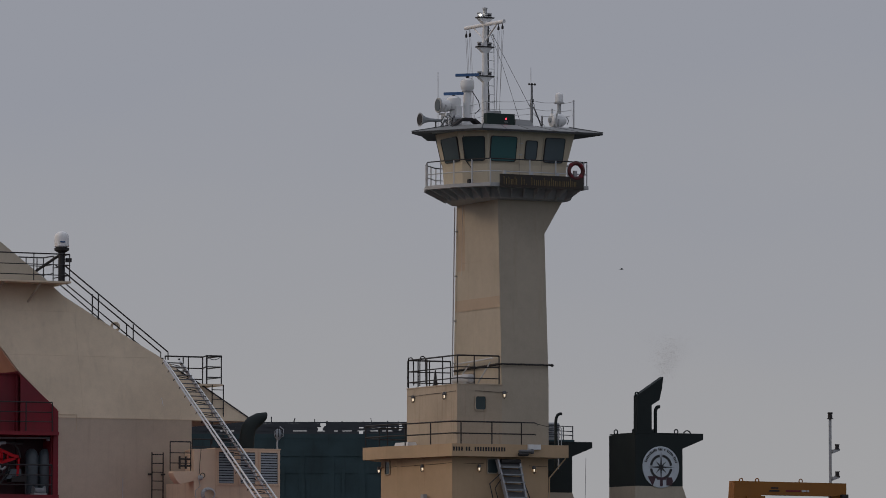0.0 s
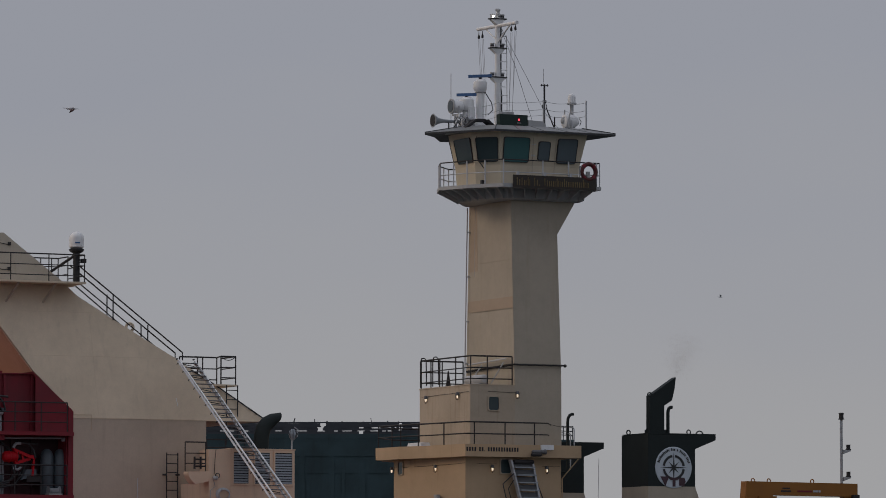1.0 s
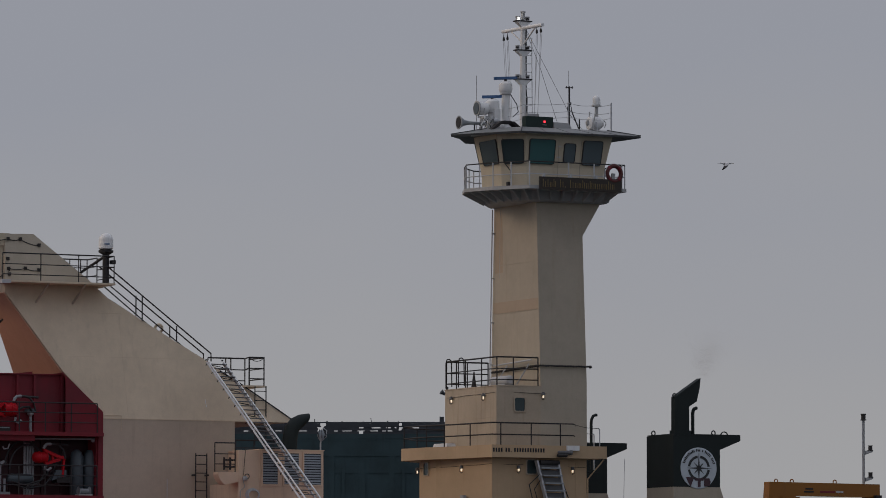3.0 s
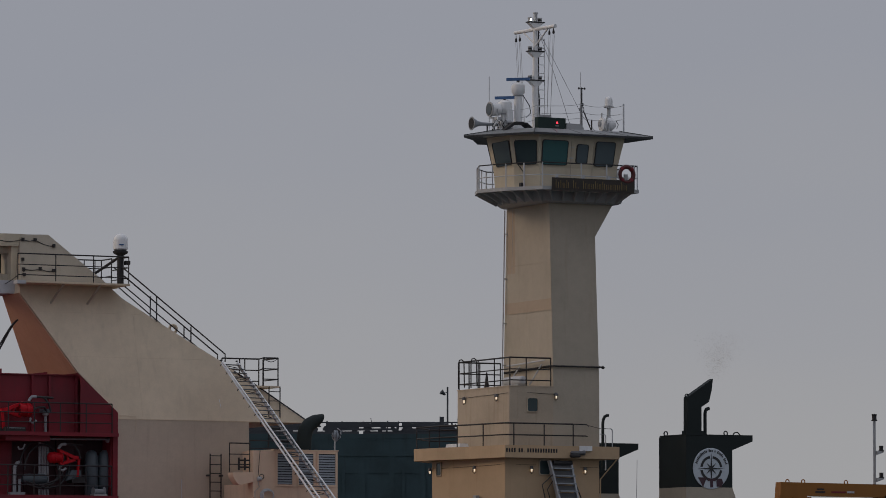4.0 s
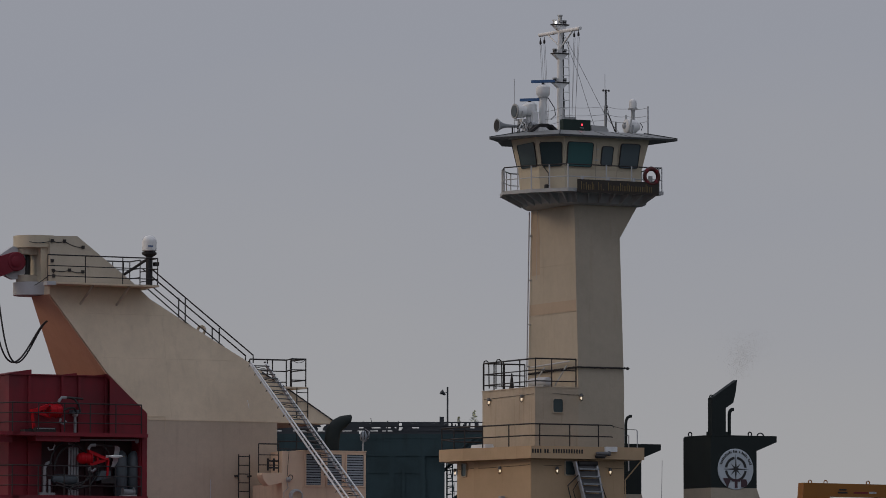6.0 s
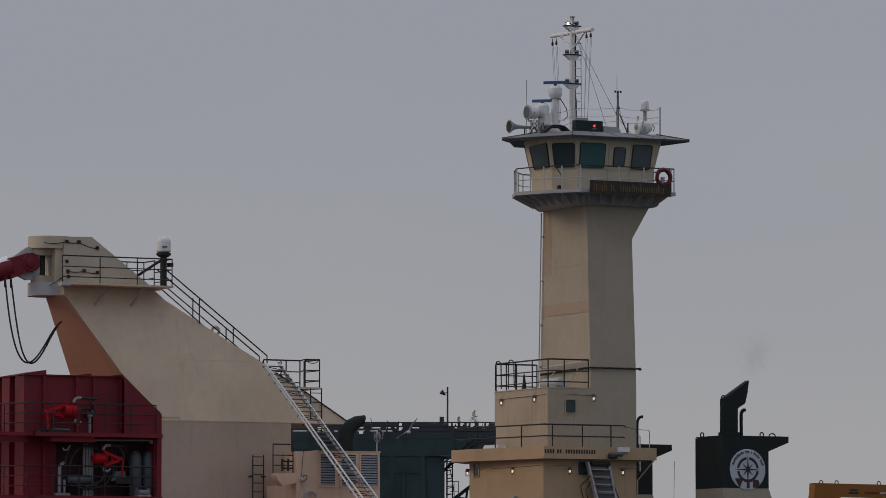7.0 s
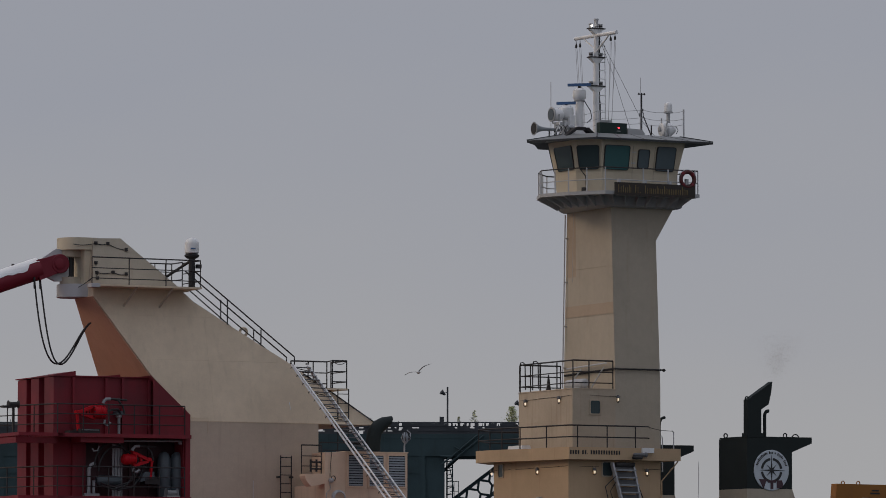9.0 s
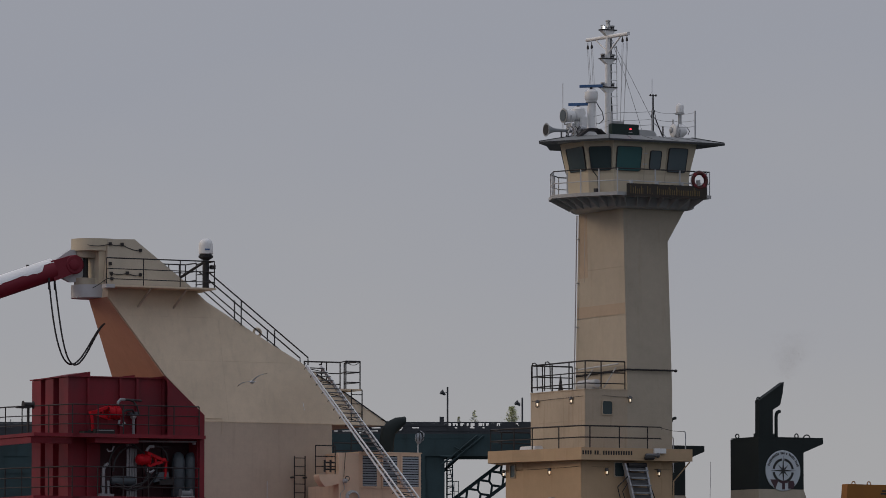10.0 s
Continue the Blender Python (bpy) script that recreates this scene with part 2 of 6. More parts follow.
ad.operation = "MULTIPLY_ADD"
ad.inputs[1].default_value = 0.30
hl.new(nz.outputs["Fac"], ad.inputs[0])
hl.new(mr.outputs[0], ad.inputs[2])
hl.new(ad.outputs[0], cr.inputs[0])
for pos, col in ((0.15, (0.335, 0.333, 0.337)), (0.42, (0.313, 0.315, 0.331)), (0.80, (0.276, 0.288, 0.328))):
    e = cr.color_ramp.elements[0] if pos == 0.15 else cr.color_ramp.elements[1] if pos == 0.42 else cr.color_ramp.elements.new(pos)
    e.position, e.color = pos, (*col, 1)
hl.new(cr.outputs[0], em_.inputs["Color"])
hl.new(em_.outputs[0], ho.inputs["Surface"])
haze = bmesh.new()
hv = [[haze.verts.new((4300 * math.cos(2 * math.pi * k / 72), 4300 * math.sin(2 * math.pi * k / 72), z)) for k in range(72)] for z in (-2, 720)]
for k in range(72):
    haze.faces.new((hv[0][k], hv[0][(k + 1) % 72], hv[1][(k + 1) % 72], hv[1][k]))
setting("backdrop", haze, hz, "hazy pale grey sky over the horizon")

DY = 320.0  # distance of the dock's near face
dock = new("dock")
tagged(dock, "dark blue-green steel ore dock with weathered timber deck", "dock", "", "structure")
dock["base"] = (0, 0, 0)
part("girder", box(-75, 6.4, DY - 0.22, DY + 6, 16.3, 17.25), STEELBLUE, dock)
part("deck", box(-75, 6.5, DY - 0.23, DY + 6.6, 17.25, 17.40), STEELBLUE, dock)
part("pier_wall", box(-75, -1.2, DY - 0.17, DY + 5.5, 0, 16.3), STEELBLUE, dock)
for i in range(24):
    x = -1.5 - i * 1.9
    part("column", box(x, x + 0.35, DY - 0.21, DY - 0.17, 0, 16.3), STEELBLUE, dock)
for i in range(16):
    x = -2.6 - i * 3.8
    part("fender_frame", plate([(x, 12.2), (x + 1.5, 12.5), (x + 1.5, 14.9), (x + 1.3, 14.9), (x + 1.2, 13.2), (x + 0.2, 13.2), (x + 0.2, 15.6), (x, 15.6)], DY - 0.26, DY - 0.17), STEELBLUE, dock)
for z in (13.6, 15.2):
    part("waler", box(-75, -1.25, DY - 0.20, DY - 0.17, z, z + 0.3), STEELBLUE, dock)
part("end_column", box(-1.2, 0.1, DY - 0.1, DY + 4.5, 0, 16.3), STEELBLUE, dock)
for x, w in ((0.25, 0.05), (0.6, 0.04)):
    part("guide", rod([(x, DY + 1, 0), (x, DY + 1, 16.3)], w), STEELBLUE, dock)
for i in range(9):
    z = 12.6 + i * 0.42
    part("ladder_rung", rod([(0.25, DY + 0.9, z), (0.62, DY + 0.9, z + 0.1)], 0.028, 6), STEELBLUE, dock)
# the lattice brace
p0, p1 = Vector((-1.0, DY + 2.5, 11.6)), Vector((5.6, DY + 2.5, 16.6))
d = (p1 - p0).normalized()
up = Vector((-d.z, 0, d.x)) * 0.62
for s in (-1, 1):
    part("brace_chord", rod([p0 + s * up, p1 + s * up], 0.13, 6), STEELBLUE, dock)
for i in range(9):
    a, b = lerp(p0, p1, i / 9), lerp(p0, p1, (i + 1) / 9)
    m = Vector(lerp(a, b, 0.5))
    part("brace_lattice", rod([Vector(a) - up, m - up * 0.25, m + up * 0.25, Vector(b) + up], 0.085, 6), STEELBLUE, dock)
    part("brace_lattice", rod([Vector(b) - up, m - up * 0.25], 0.085, 6), STEELBLUE, dock)
    part("brace_lattice", rod([Vector(a) + up, m + up * 0.25], 0.085, 6), STEELBLUE, dock)
part("knee_brace", rod([(-0.1, DY + 2, 15.3), (1.05, DY + 2, 16.35)], 0.10, 6), STEELBLUE, dock)
# ragged rail, boards and timbers along the deck
rnd = random.Random(4)
part("crest_girder", box(-75, 6.4, DY - 0.25, DY - 0.1, 17.40, 17.70), STEELBLUE, dock)


def crest(x0, x1, z0, z1, slits, mat=None):
    """A course of boards of uneven ends, with open stretches (from, to)."""
    x = x0
    while x < x1:
        e = min(x + rnd.uniform(0.5, 1.9), x1)
        for a, b in slits:
            if a <= x < b:
                x = b
                e = max(e, b + 0.3)
            elif x < a < e:
                e = a
        if e - x > 0.05:
            part("board", plate([(x, z0 - rnd.uniform(0, 0.012)), (e, z0 - rnd.uniform(0, 0.012)), (e, z1 + rnd.uniform(-0.01, 0.01)), (x, z1 + rnd.uniform(-0.01, 0.01))], DY - 0.2 + rnd.uniform(0, 0.05), DY - 0.08 + rnd.uniform(0, 0.05)), mat or WOOD, dock)
        x = e + 0.001


LOW = [(-17.2, -16.6), (-14.1, -13.2), (-12.6, -12.3), (-10.6, -10.2), (-9.5, -8.6), (-7.95, -7.45), (-6.9, -6.65), (-6.35, -5.75), (-5.4, -4.95), (-4.55, -4.1), (-3.85, -3.6), (-3.5, -3.2)]
MIDS = [(-7.95, -7.55), (-5.3, -5.0), (-4.5, -3.95), (-3.6, -3.3), (-3.05, -2.95), (-2.82, -2.55), (-1.95, -1.5), (0.75, 0.9), (1.7, 2.0), (2.5, 2.62)]
TOPS = [(-7.75, -7.4), (-2.82, -2.6), (0.35, 0.5), (0.62, 1.0), (1.1, 1.32), (1.5, 1.62), (1.74, 2.05), (2.25, 2.6), (2.72, 2.9), (3.4, 3.6), (4.6, 4.8)]
crest(-44, 6.35, 17.70, 17.86, [(-5.3, -5.05)])
crest(-44, 6.35, 17.862, 17.92, LOW)
crest(-44, 6.35, 17.922, 18.05, [(-7.9, -7.6), (-2.8, -2.62)])
crest(-44, 6.35, 18.052, 18.13, MIDS)
crest(-44, 6.35, 18.132, 18.20, [(-7.7, -7.5), (1.75, 1.9)])
crest(-44, 6.35, 18.202, 18.38, TOPS)
part("top_rail", box(-44, 6.4, DY - 0.16, DY - 0.04, 18.385, 18.46), WOOD, dock)
x = 0.3
while x < 6.0:  # broken pickets in the open stretch
    w = rnd.uniform(0.05, 0.14)
    part("picket", plate([(x, 18.18), (x + w, 18.18), (x + w * rnd.uniform(0.4, 1.0), 18.34 + rnd.uniform(-0.04, 0.06)), (x + w * rnd.uniform(0.0, 0.3), 18.30)], DY + 0.1, DY + 0.16), WOOD, dock)
    x += rnd.uniform(0.12, 0.5)
x = -42.0
while x < 6.0:  # sticks above the rail
    h = rnd.uniform(0.0, 0.08) if x > -3 else rnd.uniform(0.05, 0.36)
    part("timber_post", rod([(x, DY - 0.1, 18.0), (x + rnd.choice((0, 0, 0.02, -0.16, 0.2)), DY - 0.1, 18.44 + h)], rnd.uniform(0.02, 0.045), 5), WOOD, dock)
    x += rnd.uniform(0.5, 1.5)
part("bollard", box(-0.22, 0.06, DY + 0.2, DY + 0.5, 17.5, 18.80), WOOD, dock)
# brace bars laid over the girder face beside the opening
for dx in (0.0, 0.42):
    part("girder_brace", rod([(-0.1 + dx, DY - 0.3, 15.75), (2.15 + dx, DY - 0.3, 17.6)], 0.07, 6), STEELBLUE, dock)
part("brace_cross", rod([(0.7, DY - 0.34, 16.9), (1.3, DY - 0.34, 16.55)], 0.05, 6), STEELBLUE, dock)
part("brace_cross", rod([(-0.15, DY - 0.3, 16.3), (0.55, DY - 0.3, 16.25)], 0.09, 6), STEELBLUE, dock)
# ladder hoops and a small balcony at the pier's end
for i in range(7):
    z = 12.4 + i * 0.5
    part("ladder_hoop", rod([(0.22, DY + 0.7, z), (0.5, DY + 0.5, z + 0.03), (0.72 - 0.03 * i, DY + 0.6, z + 0.05), (0.62 - 0.03 * i, DY + 1.0, z + 0.02)], 0.03, 5), STEELBLUE, dock)
part("hoop_strap", rod([(0.42, DY + 0.5, 15.6), (0.55, DY + 0.5, 15.0), (0.70, DY + 0.5, 14.0), (0.72, DY + 0.5, 12.4)], 0.03, 6), STEELBLUE, dock)
for x in (0.7, 0.98):
    part("balcony_post", rod([(x, DY + 0.6, 12.8), (x, DY + 0.6, 14.75)], 0.025, 6), STEELBLUE, dock)
for z in (13.5, 14.1, 14.72):
    part("balcony_rail", rod([(0.45, DY + 0.6, z), (1.0, DY + 0.6, z)], 0.022, 6), STEELBLUE, dock)
# outer end of the deck: mesh drum and railing
part("end_deck", box(6.5, 8.3, DY - 0.4, DY + 3, 17.0, 17.32), STEELBLUE, dock)
part("end_drum", turned((6.80, DY + 0.8, 17.32), [(0.55, 0), (0.58, 0.1), (0.58, 1.05), (0.5, 1.12)], n=22), PIPEGREY, dock, "grey mesh drum")
for z in (17.5, 17.75, 18.0, 18.25):
    part("drum_band", turned((6.80, DY + 0.8, z), [(0.585, 0), (0.6, 0.01), (0.6, 0.05), (0.585, 0.06)], n=22), WOOD, dock)
for x in (7.6, 8.2):
    part("end_post", rod([(x, DY, 17.3), (x, DY, 18.2)], 0.04, 6), WOOD, dock)
for z in (17.6, 17.85, 18.15):
    part("end_rail", rod([(6.5, DY, z + 0.1), (8.2, DY, z)], 0.03, 6), WOOD, dock)


def dock_lamp(x, top):
    t = thing("dock_lamp_post", (x, DY + 1, 17.40), "thin timber lamp post with a cowled lamp on the dock", "lamp post", "lamp posts on the dock", rides=False)
    part("pole", rod([(x, DY + 1, 17.40), (x, DY + 1, top)], 0.055, 8), WOOD, t)
    part("arm", rod([(x, DY + 1, top - 0.36), (x - 0.22, DY + 1, top - 0.33)], 0.02, 6), WOOD, t)
    axis = Vector((-0.78, -0.3, 0.55)).normalized()
    side = axis.cross(Vector((0, 1, 0))).normalized()
    lift = side.cross(axis)
    tip = Vector((x - 0.2, DY + 1, top - 0.45))
    part("lamp_head", loft([[tip + axis * h + r * (math.cos(a) * side + math.sin(a) * lift) for a in (2 * math.pi * k / 14 for k in range(14))] for r, h in ((0.05, -0.08), (0.08, 0.0), (0.10, 0.1), (0.17, 0.24), (0.175, 0.26))]), WOOD, t)


dock_lamp(0.29, 20.72)
dock_lamp(5.03, 20.05)


def shrub(name, x, h, w, n, seed, label, leaf=None):
    t = thing(name, (x, DY + 2.5, 17.40), label, "tree", "saplings on the dock", rides=False)
    r = random.Random(seed)
    stem = rod([(x, DY + 2.5, 17.4), (x + 0.04, DY + 2.5, 18.4 + h * 0.55), (x, DY + 2.5, 18.4 + h)], 0.018, 6)
    crown = bmesh.new()
    for i in range(16):
        z = h * (0.15 + 0.8 * i / 16)
        a = r.uniform(0, 6.3)
        reach = w * (1.05 - 0.75 * i / 16) * r.uniform(0.6, 1)
        rod([(x, DY + 2.5, 18.4 + z), (x + reach * math.cos(a), DY + 2.5 + reach * math.sin(a), 18.4 + z + 0.25 * reach)], 0.009, 5, stem)
    part("trunk", stem, WOOD, t)
    for i in range(n):
        z = h * r.uniform(0.15, 1.0)
        k = w * (1.1 - 0.75 * z / h)
        c = Vector((x + r.gauss(0, k * 0.36), DY + 2.5 + r.gauss(0, k * 0.36), 18.4 + z))
        u, v = Vector((r.gauss(0, 1), r.gauss(0, 1), r.gauss(0, 1))).normalized() * 0.05, Vector((r.gauss(0, 1), r.gauss(0, 1), r.gauss(0, 1))).normalized() * 0.034
        vs = [crown.verts.new(c + q) for q in (-u, v, u, -v)]
        crown.faces.new(vs)
    part("crown", crown, leaf or LEAF, t)


shrub("sapling", 2.0, 0.9, 0.38, 110, 2, "thin sapling in first leaf on the dock deck")
shrub("sapling", 1.0, 0.5, 0.2, 50, 3, "small sapling in first leaf on the dock deck")
shrub("bush", 4.4, 1.15, 0.62, 900, 5, "leafy green bush growing on the dock deck")

# ---- tug: hull, deckhouse, tower, wheelhouse ----
tug = thing("tug", (0, 2.1, 0), "beige pusher tug with a tall wheelhouse tower", "tug boat")
HULL = material("black hull paint", (0.02, 0.02, 0.022), 0.5)
part("hull", loft([[(-8, 1.0, -0.6), (-8, 3.2, -0.6), (-3, 6.8, -0.6), (20, 6.8, -0.6), (24, 5.5, -0.6), (24, -1.3, -0.6), (20, -2.6, -0.6), (-3, -2.6, -0.6)],
                   [(-9.5, 1.0, 6.5), (-9.5, 3.2, 6.5), (-3, 7.6, 6.5), (20, 7.6, 6.5), (25, 6, 6.5), (25, -1.8, 6.5), (20, -3.6, 6.5), (-3, -3.6, 6.5)]]), HULL, tug)
low = [(1.85, -0.4), (-2.38, -0.4), (-2.72, 1.9), (-3.05, 3.2), (-3.05, 4.7), (-2.0, 6.0), (1.85, 6.0)]
deckhouse = part("lower_deckhouse", slab(low, 6.5, 12.05), BUFF, tug, "buff painted lower deckhouse with faceted front", bevel=0.03)
ledge = [(2.5, -0.9), (-2.63, -0.9), (-3.05, 1.75), (-3.56, 3.2), (-3.72, 5.0), (-2.3, 6.6), (2.5, 6.6)]
inner = [(2.44, -0.84), (-2.58, -0.84), (-2.98, 1.78), (-3.45, 3.22), (-3.5, 4.97), (-2.26, 6.53), (2.44, 6.53)]
bw = bmesh.new()
ring = lambda o, z: [(x, y, z) for x, y in o]
loft([ring(ledge, 12.0), ring(ledge, 12.49), ring(inner, 12.49), ring(inner, 12.06)], bw)
part("bulwark", bw, BUFF, tug, "buff bulwark plating round the deckhouse top", bevel=0.03)
house = part("upper_deckhouse", slab([(0.0, 0.0), (-1.97, 0.0), (-1.97, 4.55), (0.0, 4.55)], 12.05, 14.85), HOUSE, tug)
part("deck_edge", box(-1.99, 0.04, -0.015, 4.57, 14.85, 14.89), HOUSE, house)


def tower_ring(z):
    k = (z - 15.0) / 7.3
    k = max(k, 0.0)
    return [(2.08 - 0.10 * k, 0.22 * k, z), (0.0 - 0.06 * k, 0.22 * k, z), (0.0 - 0.06 * k, 4.33 - 0.42 * k, z), (2.08 - 0.10 * k, 4.33 - 0.42 * k, z)]


tw = loft([tower_ring(z) for z in (12.1, 15.0, 18.06, 20.95, 22.35)])
tower = part("tower", tw, TAN, tug, "tapered beige steel tower", bevel=0.01)
part("tower_flare", plate([(1.95, 20.98), (2.02, 20.95), (2.92, 22.42), (1.95, 22.42)], 0.22, 3.9), TAN, tower)
part("tower_seam", loft([[(x, y - 0.006 if y < 2 else y + 0.006, z) for x, y, z in tower_ring(z0)] for z0 in (17.93, 17.96)]), TAN, tower)


def front_patch(y0, y1, z0, z1):
    """A repainted patch lying on the tower's front."""
    q = [(-0.06 * (z - 15.0) / 7.3, y, z) for y, z in ((y0, z0), (y1, z0), (y1, z1), (y0, z1))]
    return loft([[Vector(p) - Vector((0.004, 0, 0)) for p in q], [Vector(p) + Vector((0.01, 0, 0)) for p in q]])


part("repainted_patch", front_patch(0.13, 4.12, 17.97, 18.42), PATCH, tower)
part("repainted_patch", front_patch(3.2, 3.92, 19.6, 22.2), PATCH, tower)
for z in (15.9, 17.6, 19.4, 21.2):
    k = (z - 15.0) / 7.3
    part("ladder_bracket", box(-0.10 - 0.06 * k, 0.02, 4.18 - 0.42 * k, 4.28 - 0.42 * k, z, z + 0.05), GREY, tower)
part("cable_pipe", rod([(-0.12, 4.22, 15.1), (-0.17, 3.86, 22.2)], 0.025, 6), PALE, tower)
part("seam_strip", rod([(-0.035, 3.5, 19.4), (-0.065, 3.35, 22.3)], 0.012, 5), GREY, tower)
part("seam_strip", rod([(-0.04, 0.2, 19.9), (-0.05, 3.4, 19.9)], 0.008, 5), TAN, tower)

# chain belt round the tower
belt = thing("chain_belt", (1, 0, 15.6), "dark heavy chain slung round the tower", "chain")
for i in range(37):
    x = -0.1 + i * 0.062
    sag = 0.006 * math.sin(i * 0.9)
    lk = turned((x, -0.07, 15.70 + sag), [(0.038, -0.025), (0.05, 0.0), (0.038, 0.025)], axis="x" if i % 2 else "z", n=8)
    part("link", lk, RAIL, belt)
for i in range(52):
    y = -0.05 + i * 0.08
    lk = turned((-0.1, y, 15.70 - 0.10 * i / 52), [(0.045, -0.02), (0.055, 0.0), (0.045, 0.02)], axis="y" if i % 2 else "z", n=8)
    part("link", lk, RAIL, belt)
part("shackle", turned((2.2, -0.08, 15.69), [(0.03, -0.06), (0.09, 0), (0.03, 0.06)], n=10), RAIL, belt)

# gallery under the wheelhouse
GAL = [(3.35, -1.03), (-1.0, -1.0), (-1.97, 0.35), (-2.5, 1.75), (-1.97, 3.0), (-1.0, 4.1), (3.35, 4.1)]
GALIN = [(2.95, 0.0), (-0.25, -0.02), (-0.95, 0.75), (-1.3, 1.9), (-0.95, 2.8), (-0.2, 3.95), (2.95, 3.95)]
gallery = part("gallery_floor", slab(GAL, 22.72, 22.80), GREY, tug, "grey steel gallery plate")
gb = loft([ring(GALIN, 22.25), ring([lerp(a, b, 0.16) for a, b in zip(GALIN, GAL)], 22.30), ring([lerp(a, b, 0.34) for a, b in zip(GALIN, GAL)], 22.70)])
part("gallery_underside", gb, GREY, gallery)
part("gallery_fascia", loft([ring(GAL, 22.66), ring(GAL, 22.72)]), GREY, gallery)
for i in range(len(GAL)):
    a, b, ai, bi = GAL[i], GAL[(i + 1) % 7], GALIN[i], GALIN[(i + 1) % 7]
    n = 7 if i == 0 else 3
    if i in (4, 5, 6):
        continue
    for k in range(n):
        s = (k + 0.5) / n
        o, q = lerp(a, b, s), lerp(ai, bi, s)
        g = bmesh.new()
        e = Vector((b[0] - a[0], b[1] - a[1], 0)).normalized() * 0.02
        w = lerp(q, o, 0.95)
        m = lerp(q, o, 0.15)
        f = [g.verts.new(Vector((*p, z)) + j * e) for j in (-1, 1) for p, z in ((m, 22.22), (m, 22.7), (w, 22.7), (w, 22.62))]
        for q4 in ((0, 1, 2, 3), (7, 6, 5, 4), (0, 4, 5, 1), (1, 5, 6, 2), (2, 6, 7, 3), (3, 7, 4, 0)):
            g.faces.new([f[v] for v in q4])
        part("gusset", g, GREY, gallery)
rail_pts = [(3.3, 4.0, 22.8), (3.3, -0.98, 22.8), (-0.97, -0.95, 22.8), (-1.92, 0.38, 22.8), (-2.42, 1.75, 22.8), (-1.9, 2.95, 22.8), (-0.95, 4.0, 22.8), (3.3, 4.0, 22.8)]
gr = part("gallery_railing", rod([(x, y, z + 0.95) for x, y, z in rail_pts], 0.024), RAIL, tug)
part("rail", rod([(x, y, z + 0.46) for x, y, z in rail_pts], 0.02), PALE, gr)
for (a, b), shares in zip(zip(rail_pts, rail_pts[1:]), ((0.0, 0.33, 0.66), (0.0,), (0.5,), (0.0, 0.5), (0.0, 0.5), (0.0, 0.5), (0.0, 0.3, 0.6))):
    for k in shares:
        x, y, z = lerp(a, b, k)
        part("post", rod([(x, y, z), (x, y, z + 0.95)], 0.024), PALE, gr)
for x in (3.15, 1.9, 0.75):
    part("rail_stanchion", rod([(x, -1.0, 22.75), (x, -1.0, 23.75)], 0.03, 8), PALE, gr, "pale grey stanchion")
for p in ((-0.97, -0.95), (-1.45, -0.28), (-1.92, 0.38)):
    part("rail_stanchion", rod([(*p, 22.75), (*p, 23.75)], 0.028, 8), PALE, gr, "pale grey stanchion")

# wheelhouse
WB = [(2.8, -0.08), (-0.62, -0.08), (-1.38, 0.66), (-1.36, 2.4), (-0.6, 3.1), (2.8, 3.1)]
WM = [(2.84, -0.1), (-0.66, -0.1), (-1.44, 0.62), (-1.42, 2.42), (-0.65, 3.12), (2.84, 3.12)]
WT = [(3.1, -0.34), (-0.78, -0.34), (-1.72, 0.48), (-1.68, 2.55), (-0.8, 3.4), (3.1, 3.4)]
wheel = part("wheelhouse", loft([ring(WB, 22.8), ring(WM, 23.62), ring(WT, 24.955)]), CREAM, tug, "beige wheelhouse with outward sloping windows", bevel=0.025)


def face_pane(edge, u0, u1, z0, z1, parent, name="window", r=0.09, glass=None):
    """A rounded window set on the sloping wheelhouse wall between two ring corners."""
    i, j = edge

    def at(u, z, out):
        k = (z - 23.62) / (24.88 - 23.62)
        a = Vector((*lerp(WM[i], WT[i], k), z))
        b = Vector((*lerp(WM[j], WT[j], k), z))
        if i == 0:  # upright edges on the long side
            a.x, b.x = lerp(WM[0], WT[0], 0.5 + 0.3 * (k - 0.5))[0], lerp(WM[1], WT[1], 0.5 + 0.3 * (k - 0.5))[0]
        n = Vector((WT[i][1] - WT[j][1], WT[j][0] - WT[i][0], 0)).normalized()
        n.z = -0.2
        return a.lerp(b, u) + n * out

    L = (Vector(WM[j]) - Vector(WM[i])).length

    def loop(grow, out):
        pts = []
        du, dz = grow / L, grow
        for cu, cz, a0 in ((u1 + du - r / L, z1 + dz - r, 0), (u0 - du + r / L, z1 + dz - r, 90), (u0 - du + r / L, z0 - dz + r, 180), (u1 + du - r / L, z0 - dz + r, 270)):
            for s in range(4):
                a = radians(a0 + 30 * s)
                pts.append(at(cu + r / L * math.cos(a), cz + r * math.sin(a), out))
        return pts

    fr = part(name, loft([loop(0.024, -0.03), loop(0.024, 0.05), loop(0.0, 0.053), loop(0.0, 0.02)], caps=False), RUBBER, parent, "dark rubber-framed window")
    pane = bmesh.new()
    pane.faces.new([pane.verts.new(p) for p in loop(0.004, 0.036)])
    part("pane", pane, glass or GLASS, fr)
    return fr


